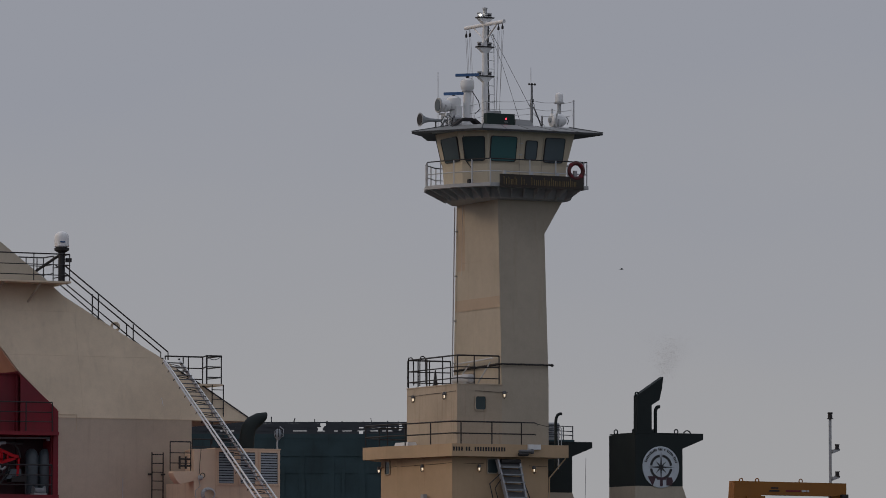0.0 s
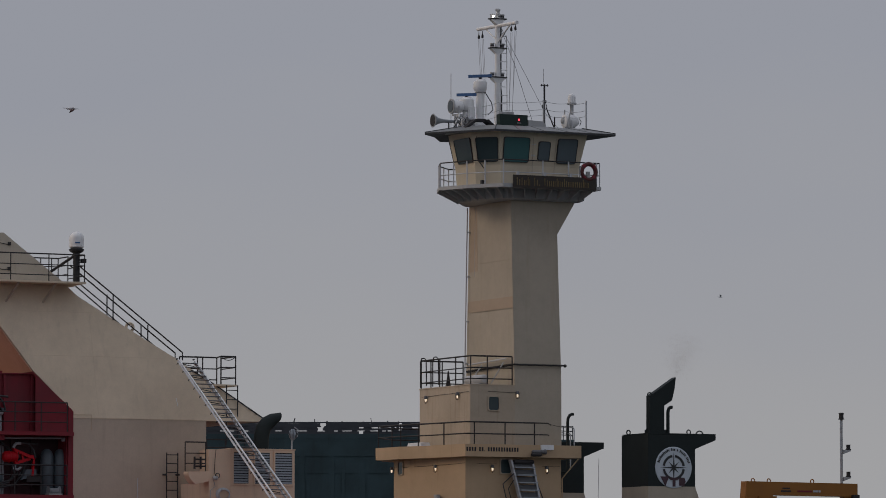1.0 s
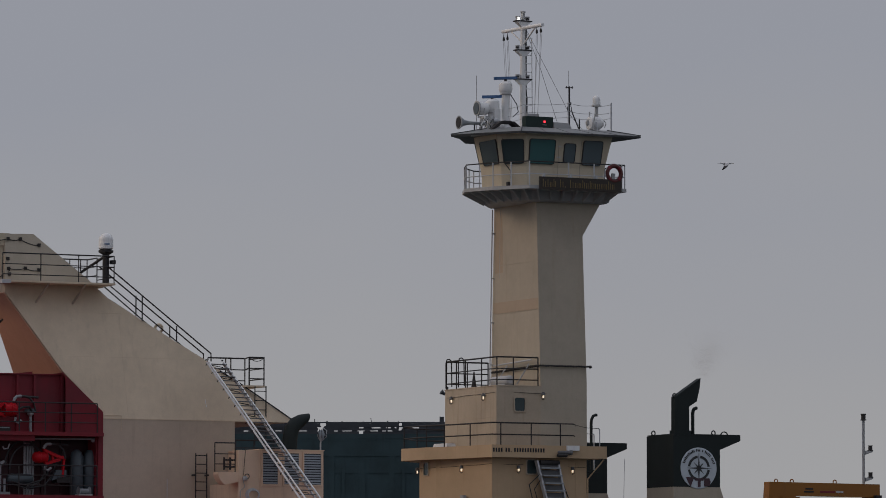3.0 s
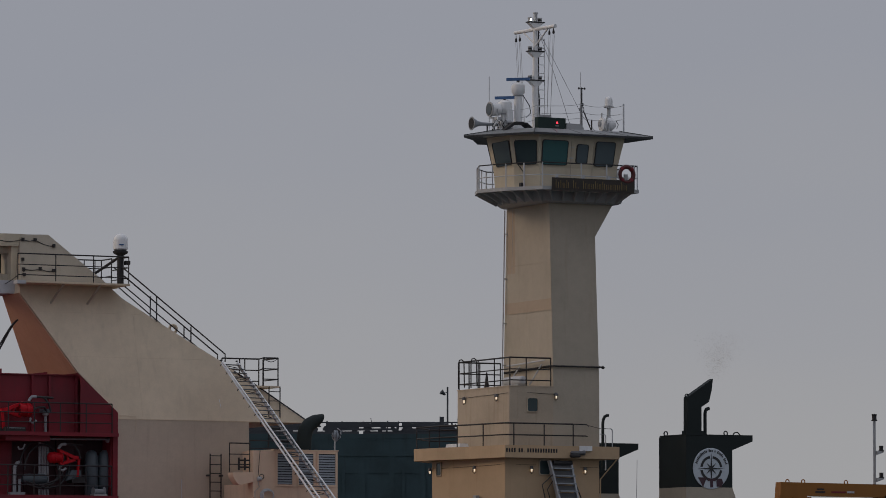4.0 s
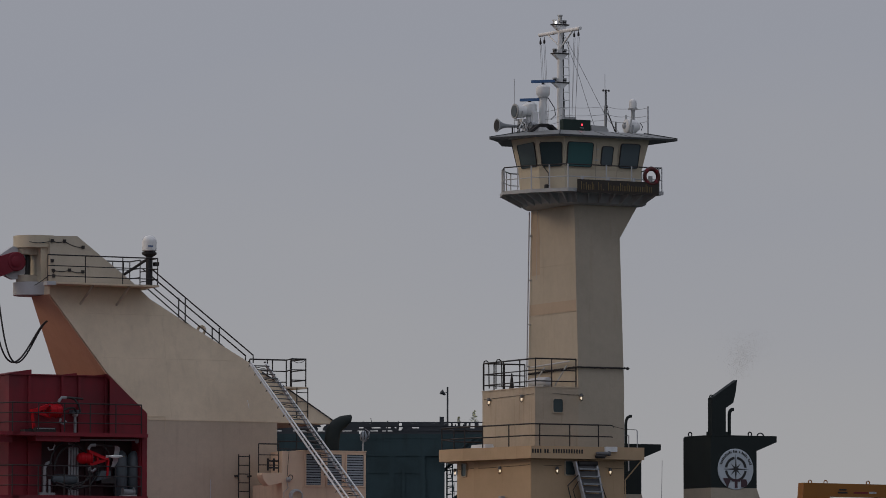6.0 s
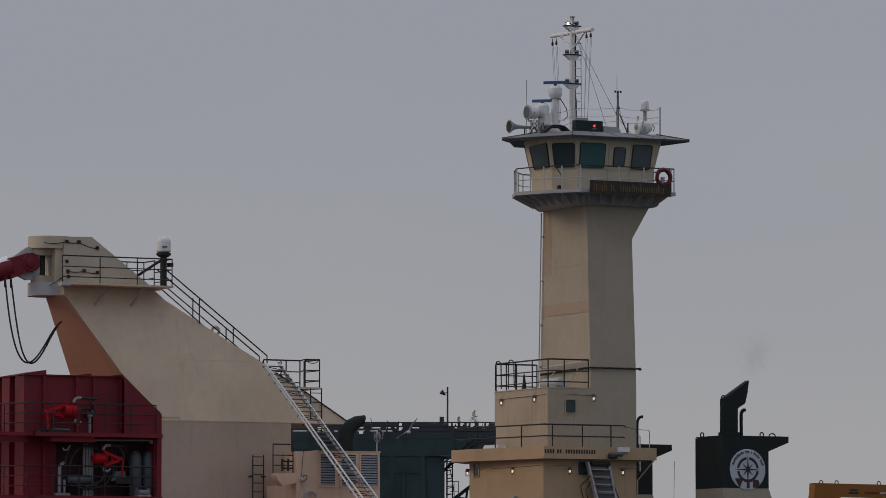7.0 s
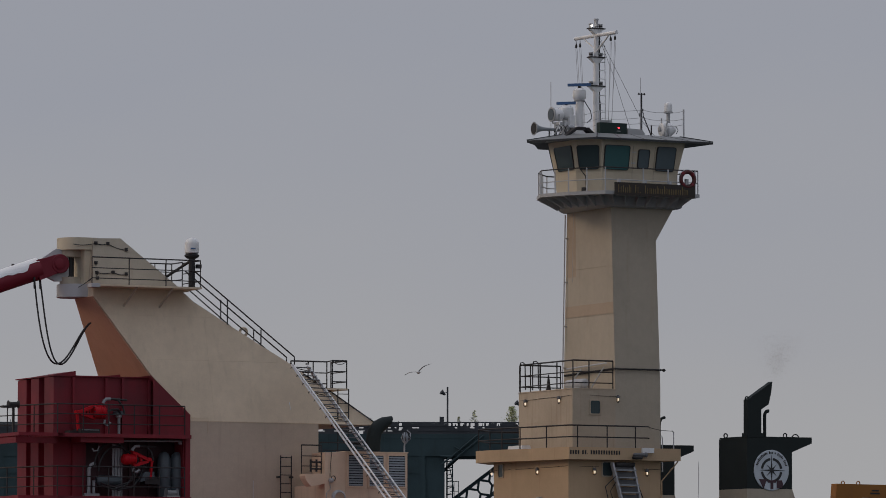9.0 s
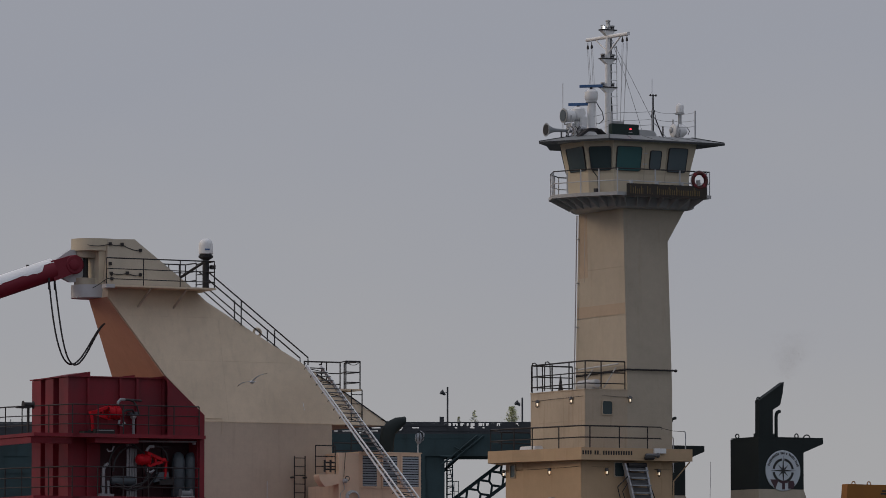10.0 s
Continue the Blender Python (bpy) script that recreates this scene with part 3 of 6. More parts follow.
face_pane((0, 1), 0.665, 0.965, 23.76, 24.70, wheel, glass=TEAL)
face_pane((0, 1), 0.415, 0.545, 23.86, 24.58, wheel, "door_window", glass=GREYGLASS)
face_pane((0, 1), 0.09, 0.315, 23.78, 24.72, wheel, glass=GREYGLASS)
face_pane((1, 2), 0.11, 0.84, 23.76, 24.68, wheel)
face_pane((2, 3), 0.05, 0.76, 23.78, 24.70, wheel)
face_pane((3, 4), 0.1, 0.9, 23.76, 24.74, wheel)
part("door_outline", rod([(0.70, -0.30, 24.72), (0.72, -0.14, 23.55), (0.72, -0.12, 22.9)], 0.012, 5), TAN, wheel)
part("door_outline", rod([(1.72, -0.30, 24.72), (1.70, -0.14, 23.55), (1.70, -0.12, 22.9)], 0.012, 5), TAN, wheel)
for z in (24.0, 24.45):
    part("door_hinge", box(0.66, 0.82, -0.32 + (24.88 - z) * 0.15, -0.22 + (24.88 - z) * 0.15, z, z + 0.06), PALE, wheel)
part("wiper", rod([(-1.2, 0.2, 24.75), (-1.16, 0.22, 24.3), (-1.0, 0.1, 23.9)], 0.014, 5), RUBBER, wheel)
part("cable_pipe", rod([(-1.5, 0.35, 24.85), (-1.47, 0.42, 24.3), (-1.42, 0.40, 23.8), (-1.22, 0.22, 23.45), (-1.2, 0.22, 22.95)], 0.022, 6), RUBBER, wheel)
part("junction_box", box(-1.34, -1.18, 0.18, 0.36, 22.85, 23.0), RAIL, wheel)
EDGE = [(4.12, -0.82), (-1.21, -0.7), (-3.28, 1.4), (-2.2, 2.75), (-1.2, 4.3), (3.5, 4.6)]
TOP = [(3.0, -0.05), (-0.8, 0.0), (-1.7, 1.4), (-1.5, 2.2), (-0.7, 3.2), (2.9, 3.3)]


def eave_ring(z):
    return [(x, y, z - (0.06 if k == 2 else 0.0)) for k, (x, y) in enumerate(EDGE)]


part("roof", loft([eave_ring(24.96), eave_ring(24.975), ring(TOP, 25.21)]), ROOF, wheel, "grey weathered roof with a dark eave")
for (ex, ey, ez), (tx, ty) in zip(eave_ring(24.985), TOP):
    part("roof_hip", rod([(ex, ey, ez), (tx, ty, 25.22)], 0.022, 6), EAVE, wheel)
for k in (0.2, 0.4, 0.6, 0.8):
    (ex, ey), (tx, ty) = lerp(EDGE[0], EDGE[1], k), lerp(TOP[0], TOP[1], k)
    part("roof_seam", rod([(ex, ey, 24.978), (tx, ty, 25.213)], 0.010, 5), EAVE, wheel)
UND = [(3.4, -0.55), (-1.0, -0.5), (-2.2, 1.2), (-1.9, 2.7), (-0.9, 3.8), (3.2, 3.9)]
part("eave", loft([ring(UND, 24.95), eave_ring(24.885), eave_ring(24.957)]), EAVE, wheel)

# ---- barge: hull, boom tower, hopper ----
barge = thing("barge", (-25, 2.2, 0), "self-unloading barge with a beige boom tower and red hopper house", "barge")
part("hull", loft([[(-90, -7, -0.6), (-9.8, -7, -0.6), (-9.8, 9.4, -0.6), (-90, 9.4, -0.6)], [(-92, -8.4, 8.0), (-9.8, -8.4, 8.0), (-9.8, 10.4, 8.0), (-92, 10.4, 8.0)]]), MAROON, barge)


def near_y(z):
    return -0.4 + 0.25 * max(0.0, z - 13.22)


def far_y(z):
    return max(2.5, 4.85 - 0.81 * (z - 15.0)) if z > 13.3 else 6.7


HEAD = [(-22.466, 18.35), (-22.28, 20.27), (-21.13, 20.30), (-19.0, 18.56), (-18.78, 18.35)]
SIDE = [(-22.5, 18.0), (-22.467, 18.346), (-18.785, 18.346), (-18.32, 17.91), (-16.94, 17.06), (-15.60, 16.25), (-14.57, 15.65), (-13.0, 14.6), (-10.98, 13.25), (-10.98, 13.22), (-18.95, 13.22), (-18.98, 13.5), (-20.40, 14.97)]
side = loft([[(x, near_y(z), z) for x, z in SIDE], [(x, far_y(z), z) for x, z in SIDE]])
boom_tower = part("boom_tower", side, STONE, barge, "pale beige sloping boom tower", bevel=0.025)
part("tower_head", loft([[(x, near_y(z), z) for x, z in HEAD], [(x, far_y(z), z) for x, z in HEAD]]), TAN, boom_tower, "tan head of the boom tower", bevel=0.025)
part("lower_wall", box(-18.95, -13.47, -0.4, 6.6, 8.0, 13.215), DUN, boom_tower, "dull brownish beige lower wall")
part("weld_seam", box(-18.95, -11.05, -0.412, -0.398, 13.205, 13.235), STONE, boom_tower)
# the sloping front face, in salmon paint
sf = bmesh.new()
q = [(-22.53, near_y(18.0) + 0.02, 18.0), (-20.43, near_y(14.97) + 0.02, 14.97), (-20.43, far_y(14.97) - 0.02, 14.97), (-22.53, far_y(18.0) - 0.02, 18.0)]
front = Vector((-0.03, 0, -0.02))
loft([q, [Vector(p) + front for p in q]], sf)
part("front_plate", sf, SALMON, boom_tower, "salmon painted sloping front plate")
q = [(-20.43, near_y(14.97) + 0.01, 14.97), (-18.99, near_y(13.4) + 0.01, 13.42), (-18.99, 3.0, 13.42), (-20.43, 3.0, 14.97)]
part("front_cover", loft([q, [Vector(p) + front for p in q]]), MAROON, boom_tower, "dark red lower front plate")
part("front_seam", rod([(-21.52, near_y(16.5) + 0.02, 16.5), (-21.52, far_y(16.5), 16.52)], 0.012, 5), SALMON, boom_tower)
part("front_seam", rod([(-20.68, near_y(15.3) + 0.02, 15.3), (-20.68, far_y(15.3), 15.34)], 0.012, 5), SALMON, boom_tower)
# hinge head
NX, NY, NR = -22.62, 2.15, 0.78


def nose_ring(z, r=NR):
    pts = [(-22.1, NY - r, z)]
    pts += [(NX - r * math.cos(radians(a)), NY + r * math.sin(radians(a)), z) for a in range(-90, 91, 15)]
    return pts + [(-22.1, NY + r, z)]


part("hinge_top", loft([nose_ring(19.82), nose_ring(20.29)]), CREAM, boom_tower, "beige rounded hinge head", smooth=True)
for z in (19.55, 18.50):
    part("hinge_lug", turned((-22.97, 2.1, z), [(0.34, 0), (0.36, 0.02), (0.36, 0.26), (0.34, 0.28)], n=28), TAN, boom_tower, smooth=True)
    part("lug_arm", box(-22.97, -22.3, 1.78, 2.46, z + 0.01, z + 0.27), TAN, boom_tower)
part("hinge_base", loft([nose_ring(18.0), nose_ring(18.5)]), PALE, boom_tower, "grey hinge base", smooth=True)
part("hinge_back", box(-22.6, -22.0, 1.45, 2.75, 18.5, 19.82), CREAM, boom_tower)
# black post added in the hinge slot; its colour stands for the recess's shade
part("slot_shade", turned((-22.9, NY, 18.7), [(0.15, 0), (0.15, 0.95)], n=16), RUBBER, boom_tower)
part("lifting_lug", rod([(-16.26 + 0.15 * math.cos(a), 0.55, 16.77 + 0.15 * math.sin(a)) for a in (2 * math.pi * k / 16 for k in range(16))], 0.055, 8, closed=True), STONE, boom_tower)
part("scratch", rod([(-14.64, near_y(14.06) - 0.002, 14.06), (-14.60, near_y(13.74) - 0.002, 13.74)], 0.012, 5), WHITE, boom_tower)
part("edge_strip", rod([(-13.9, near_y(15.1) - 0.02, 15.17), (-13.0, near_y(14.6) - 0.02, 14.63), (-10.98, near_y(13.25) - 0.02, 13.28)], 0.028, 6), RAIL, boom_tower)
part("weld_line", rod([(-20.95, near_y(15.6) + 0.001, 15.6), (-15.0, near_y(15.6) + 0.001, 15.6)], 0.007, 5), STONE, boom_tower)
part("weld_line", rod([(-21.9, near_y(17.3) + 0.001, 17.3), (-17.6, near_y(17.3) + 0.001, 17.3)], 0.007, 5), STONE, boom_tower)
part("weld_line", rod([(-17.9, near_y(17.2) + 0.001, 17.2), (-17.9, near_y(13.3) + 0.001, 13.3)], 0.007, 5), STONE, boom_tower)
part("access_outline", rod([(-18.2, -0.41, 12.75), (-18.2, -0.41, 13.35), (-18.9, -0.40, 13.35)], 0.012, 5), STONE, boom_tower)

# cables on the hinge head
def cable(pts, r=0.018, sag=0.12, parent=None, mat=None, name="cable"):
    out = []
    for a, b in zip(pts, pts[1:]):
        for k in range(6):
            s = k / 6
            p = Vector(lerp(a, b, s))
            p.z -= sag * 4 * s * (1 - s)
            out.append(p)
    out.append(Vector(pts[-1]))
    return part(name, rod(out, r, 6), mat or RUBBER, parent, smooth=True)


def ny(z):
    return near_y(z) - 0.03


cable([(-23.1, 1.4, 20.02), (-22.2, ny(20.05), 20.08), (-21.7, ny(20.1), 20.08), (-20.95, ny(19.9), 19.85)], 0.016, 0.06, boom_tower)
cable([(-22.9, 1.35, 18.35), (-22.25, ny(18.9), 18.92), (-21.6, ny(18.9), 18.95), (-21.05, ny(18.9), 18.88)], 0.016, 0.05, boom_tower)
cable([(-22.5, 1.3, 18.62), (-22.25, ny(18.8), 18.85)], 0.016, 0.04, boom_tower)
for x, z in ((-22.2, 20.08), (-21.7, 20.08), (-20.95, 19.87), (-22.28, 19.3), (-22.28, 18.92), (-21.6, 18.95), (-21.05, 18.9), (-22.28, 18.7)):
    part("cable_clip", box(x - 0.05, x + 0.05, near_y(z) - 0.09, near_y(z) + 0.01, z - 0.06, z + 0.06), RAIL, boom_tower)

# upper platform with railing and dome mast
PZ = 18.40
plat = part("upper_platform", box(-22.65, -18.36, -0.15, 1.05, PZ - 0.07, PZ), STONE, barge, "beige steel platform")
for x in (-21.3, -19.8):
    part("bracket", rod([(x, 0.82, 17.55), (x + 0.25, -0.05, PZ - 0.07)], 0.045, 6), TAN, plat)
part("step_box", box(-23.0, -22.64, -0.18, 0.2, PZ - 0.12, PZ + 0.02), PALE, plat)
railing(barge, [(-22.95, -0.1, PZ), (-18.4, -0.1, PZ), (-18.4, 1.6, PZ)], 0.0, 1.03, (0.22, 0.6), ((0.34, 0.68), (0.5,)), RAIL, 0.022, "platform_railing")
railing(barge, [(-20.2, 2.6, PZ), (-18.4, 2.6, PZ), (-18.4, 1.6, PZ)], 0.0, 1.08, (0.38, 0.7), ((0.35, 0.6, 0.85), ()), RAIL, 0.022, "platform_railing")
part("platform_extension", box(-20.2, -18.36, 1.05, 2.7, PZ - 0.1, PZ), STONE, plat)

dome = thing("satellite_dome", (-18.45, 0.6, PZ), "white satellite dome on a black post", "antenna", "satellite domes")
part("post", rod([(-18.45, 0.6, 18.41), (-18.45, 0.6, 19.58)], 0.13, 14), RAIL, dome)
part("mount_plate", turned((-18.45, 0.6, 19.55), [(0.16, 0), (0.28, 0.08), (0.29, 0.15), (0.2, 0.2)], n=18), RAIL, dome)
part("radome", turned((-18.45, 0.6, 19.75), dome_profile(0.28, 0.62), n=24), WHITE, dome, smooth=True)
part("lettering_bar", box(-18.62, -18.42, 0.315, 0.33, 19.91, 19.96), NAVY, dome)
part("stay", rod([(-18.5, 0.55, 19.48), (-19.6, 1.9, 18.5)], 0.055, 8), RAIL, dome)
part("side_box", box(-18.3, -18.12, 0.4, 0.6, 19.18, 19.33), RAIL, dome)

# handrails down the slope
for y, top, mid, posts in ((0.45, [(-18.45, 19.09), (-14.106, 15.85), (-14.105, 15.55)], [(-18.45, 18.43), (-15.25, 16.06)], ((-16.995, 17.98, 17.02), (-15.553, 16.875, 16.22))),
                           (1.1, [(-18.5, 19.10), (-14.134, 15.86), (-14.134, 15.55)], [(-18.4, 18.42), (-15.9, 16.5)], ((-16.98, 18.04, 17.0), (-15.56, 16.91, 16.1)))):
    hrl = part("handrail", rod([(x, y, z) for x, z in top], 0.028, 8), RAIL, barge)
    part("rail", rod([(x, y, z) for x, z in mid], 0.024, 8), RAIL, hrl)
    for x, z1, z0 in posts:
        part("handrail_post", rod([(x, y, z0), (x, y, z1)], 0.026, 8), RAIL, hrl)

# aluminium gangway stair
gang = thing("gangway_stair", (-12.5, -5.5, 8.0), "bare aluminium gangway stair leaning on the boom tower", "stairs")
g0, g1 = Vector((-14.88, -0.95, 15.42)), Vector((-12.54, -7.43, 8.22))
gd = (g1 - g0).normalized()
ge = Vector((0.95, 0.31, 0)) * 0.80
gn = ge.cross(gd).normalized()
if gn.z < 0:
    gn = -gn
for off in (Vector((0, 0, 0)), ge):
    part("stringer", rod([g0 + off, g1 + off], 0.042, 8), ALU, gang)
    part("handrail", rod([g0 + off + gn * 0.07, g1 + off + gn * 0.25], 0.034, 8), ALU, gang)
n = 44
for k in range(n):
    p = g0.lerp(g1, (k + 0.3) / n)
    q0, q1 = p + ge * 0.03, p + ge * 0.97
    step = Vector((gd.x, gd.y, 0)).normalized() * 0.22
    thick = Vector((0, 0, 0.03))
    part("tread", loft([[q0, q0 + step, q0 + step - thick, q0 - thick], [q1, q1 + step, q1 + step - thick, q1 - thick]]), TREAD, gang)
    if k % 2 == 0:
        for off in (Vector((0, 0, 0)), ge):
            part("bracket", rod([p + off, p + off + gn * (0.07 + 0.18 * k / n)], 0.018, 6), ALU, gang)
        part("clamp", rod([p - ge * 0.02, p - ge * 0.08 - gn * 0.04], 0.02, 6), RAIL, gang)
        part("clamp", rod([p - ge * 0.08 - gn * 0.04, p - ge * 0.05 - gn * 0.10], 0.016, 6), RAIL, gang)
    if k % 3 == 0:
        part("tread_brace", rod([q0 - thick, q1 - thick * 4], 0.016, 5), RAIL, gang)
for off in (Vector((-0.03, 0, 0.1)), ge + Vector((0, 0, 0.1))):
    part("top_roller", turned(g0 + off, [(0.03, 0), (0.03, 0.08)], axis="y", n=12), RUBBER, gang)

# landing at the top of the gangway
landing = part("landing", box(-13.1, -12.16, -0.35, 1.2, 14.55, 14.62), STONE, barge, "small steel landing")
railing(barge, [(-13.95, 1.1, 14.62), (-12.38, 1.1, 14.62)], 0.0, 1.11, (0.22, 0.6), ((0.48, 0.62),), RAIL, 0.026, "landing_railing")
railing(barge, [(-12.82, -0.3, 14.62), (-12.2, -0.3, 14.62), (-12.2, 1.1, 14.62)], 0.0, 1.08, (0.24, 0.61), ((), ()), RAIL, 0.026, "landing_railing")
for za, zb in ((15.73, 15.70), (15.29, 15.28)):
    part("rail_link", rod([(-12.38, 1.1, za), (-12.82, -0.3, zb)], 0.026, 6), RAIL, landing)
for x in (-12.6, -12.13):
    part("ladder_side", rod([(x, -0.34, 12.3), (x, -0.34, 14.6)], 0.024, 8), RAIL, landing)
for k in range(6):
    part("ladder_rung", rod([(-12.6, -0.34, 12.6 + 0.36 * k), (-12.13, -0.34, 12.6 + 0.36 * k)], 0.018, 6), RAIL, landing)
cable([(-12.8, -0.31, 15.68), (-12.22, -0.31, 15.68)], 0.014, 0.13, landing)

# fan house with louvres
VY = -3.4
fan = part("fan_house", box(-13.76, -11.11, VY, -0.45, 8.0, 12.01), FANPAINT, barge, "pinkish beige fan house with grey louvres", bevel=0.02)
part("side_house", box(-14.645, -13.76, VY + 0.004, VY + 0.62, 8.0, 12.0), FANPAINT, fan, bevel=0.02)
part("lower_house", box(-14.645, -13.76, VY + 0.62, -0.7, 8.0, 10.75), FANPAINT, fan, bevel=0.02)
part("roof_edge", box(-13.8, -11.08, VY - 0.03, -0.5, 12.01, 12.05), FANPAINT, fan)
part("corner_strip", box(-13.78, -13.74, VY - 0.012, VY + 0.01, 8.0, 12.0), FANPAINT, fan)
for x0, x1 in ((-13.65, -13.03), (-12.76, -12.15), (-11.93, -11.22)):
    fr = bmesh.new()
    for b in ((x0 - 0.06, x0, 10.66, 11.96), (x1, x1 + 0.06, 10.66, 11.96), (x0, x1, 10.66, 10.72), (x0, x1, 11.90, 11.96)):
        box(b[0], b[1], VY - 0.04, VY + 0.02, b[2], b[3], fr)
    lv = part("louvre", fr, FANPAINT, fan)
    part("louvre_back", box(x0, x1, VY - 0.006, VY + 0.012, 10.72, 11.90), DARK, lv)
    for k in range(12):
        z = 10.735 + k * 0.097
        part("blade", loft([[(x0, VY - 0.035, z), (x1, VY - 0.035, z), (x1, VY - 0.035, z + 0.012), (x0, VY - 0.035, z + 0.012)], [(x0, VY + 0.004, z + 0.07), (x1, VY + 0.004, z + 0.07), (x1, VY + 0.004, z + 0.083), (x0, VY + 0.004, z + 0.083)]]), LOUVRE, lv)
part("intake_hood", plate([(-14.62, 11.17), (-15.47, 11.15), (-15.49, 11.08), (-15.45, 10.96), (-15.38, 10.85), (-15.29, 10.74), (-15.2, 10.68), (-14.62, 10.80)], VY + 0.02, VY + 0.5), FANPAINT, fan, "pinkish beige intake hood", bevel=0.03)
railing(barge, [(-14.66, VY + 0.3, 11.17), (-15.5, VY + 0.3, 11.17)], 0.0, 1.1, (0.27, 0.62), ((),), RAIL, 0.022, "hood_railing")
railing(barge, [(-13.7, -1.0, 12.05), (-11.15, -1.0, 12.05)], 0.0, 0.42, (0.3,), ((0.3, 0.62),), RAIL, 0.02, "roof_railing")
for x in (-15.28, -15.03):
    part("hose_rack", rod([(x + 0.14, VY + 0.24, 11.25), (x + 0.14, VY + 0.24, 11.72)], 0.04, 6), RAIL, barge)
for z in (11.36, 11.62):
    part("hose_rack", rod([(-15.16, VY + 0.24, z), (-14.72, VY + 0.24, z)], 0.035, 6), RAIL, barge)
part("valve_body", turned((-14.52, VY - 0.1, 10.92), [(0.05, 0), (0.09, 0.03), (0.09, 0.14), (0.05, 0.18)], axis="x", n=12), GREY, fan)
part("valve_wheel", rod([(-14.36 + 0.09 * math.cos(a), VY - 0.14, 11.0 + 0.09 * math.sin(a)) for a in (2 * math.pi * k / 12 for k in range(12))], 0.016, 6, closed=True), RAIL, fan)
part("valve_pipe", rod([(-14.5, VY - 0.06, 10.9), (-14.42, VY - 0.06, 10.6), (-14.6, VY - 0.05, 10.45), (-14.58, VY - 0.05, 8.5)], 0.014, 6), GREY, fan)
part("cord", rod([(-14.45, VY - 0.03, 11.05), (-14.42, VY - 0.02, 11.5), (-14.37, VY - 0.02, 12.03)], 0.010, 5), RAIL, fan)
for k in range(3):
    part("hose_coil", rod([(-14.1 + (0.28 - 0.03 * k) * math.cos(a), VY - 0.07 - 0.05 * k, 10.30 + (0.24 - 0.03 * k) * math.sin(a)) for a in (2 * math.pi * j / 20 for j in range(20))], 0.022, 6, closed=True), PALE, fan)

# ladder on the boom tower's wall
wl = thing("wall_ladder", (-14.95, -0.6, 11), "dark steel ladder fixed to the beige wall", "ladder")
for x in (-15.2, -14.74):
    part("stile", rod([(x, -0.62, 8.0), (x, -0.62, 11.95)], 0.026, 8), RAIL, wl)
for k in range(11):
    part("rung", rod([(-15.2, -0.62, 11.87 - 0.337 * k), (-14.74, -0.62, 11.87 - 0.337 * k)], 0.02, 6), RAIL, wl)
for x in (-15.24, -14.70):
    part("bracket", box(x - 0.04, x + 0.04, -0.64, -0.38, 11.08, 11.15), RAIL, wl)

# exhaust gooseneck
goose = thing("exhaust_gooseneck", (-11.7, -1.6, 12.15), "black curved exhaust pipe with an oval mouth", "exhaust pipe")
path = [Vector((-11.70, -1.6, 12.1)), Vector((-11.69, -1.6, 12.55)), Vector((-11.62, -1.6, 12.9)), Vector((-11.46, -1.6, 13.10)), Vector((-11.22, -1.6, 13.24)), Vector((-10.95, -1.6, 13.33))]
rad = (0.29, 0.29, 0.29, 0.28, 0.25, 0.20)
gring = []
for i, p in enumerate(path):
    dd = (path[min(i + 1, 5)] - path[max(i - 1, 0)]).normalized()
    u = Vector((0, 1, 0))
    w = dd.cross(u)
    if i == 5:
        w = (w + Vector((0.5, 0, -0.2))).normalized()
    gring.append([p + rad[i] * (math.cos(2 * math.pi * j / 20) * u + math.sin(2 * math.pi * j / 20) * w) for j in range(20)])
part("pipe", loft(gring), BLACK, goose, smooth=True)
part("mouth", loft([[p + Vector((0.012, 0, 0.003)) for p in [path[5] + 0.85 * (q - path[5]) for q in gring[5]]], [p + Vector((0.03, 0, 0.004)) for p in [path[5] + 0.84 * (q - path[5]) for q in gring[5]]]]), DARK, goose)
part("flange", turned((-11.70, -1.6, 12.05), [(0.44, 0), (0.44, 0.06)], n=20), BLACK, goose)

lantern = thing("deck_lantern", (-11.1, -3.2, 12.05), "small grey caged floodlight at the fan house edge", "floodlight")
part("stem", rod([(-11.14, -3.2, 12.0), (-11.14, -3.2, 12.3), (-11.12, -3.2, 12.42)], 0.032, 8), GREY, lantern)
part("lamp_head", turned((-11.1, -3.2, 12.5), [(0.05, -0.1), (0.13, 0.0), (0.16, 0.12), (0.12, 0.27), (0.05, 0.32)], n=14), LOUVRE, lantern, smooth=True)
part("bracket", rod([(-11.1, -3.2, 12.42), (-10.93, -3.25, 12.55), (-10.9, -3.25, 12.8), (-11.05, -3.25, 12.9)], 0.022, 6), PALE, lantern)
for a in (20, 65, 110, 155):
    c, d2 = math.cos(radians(a)), math.sin(radians(a))
    part("guard", rod([(-11.1 + 0.14 * c, -3.2 - 0.14 * d2, 12.5), (-11.1 + 0.19 * c, -3.2 - 0.19 * d2, 12.64), (-11.1 + 0.1 * c, -3.2 - 0.1 * d2, 12.84)], 0.012, 5), RAIL, lantern)

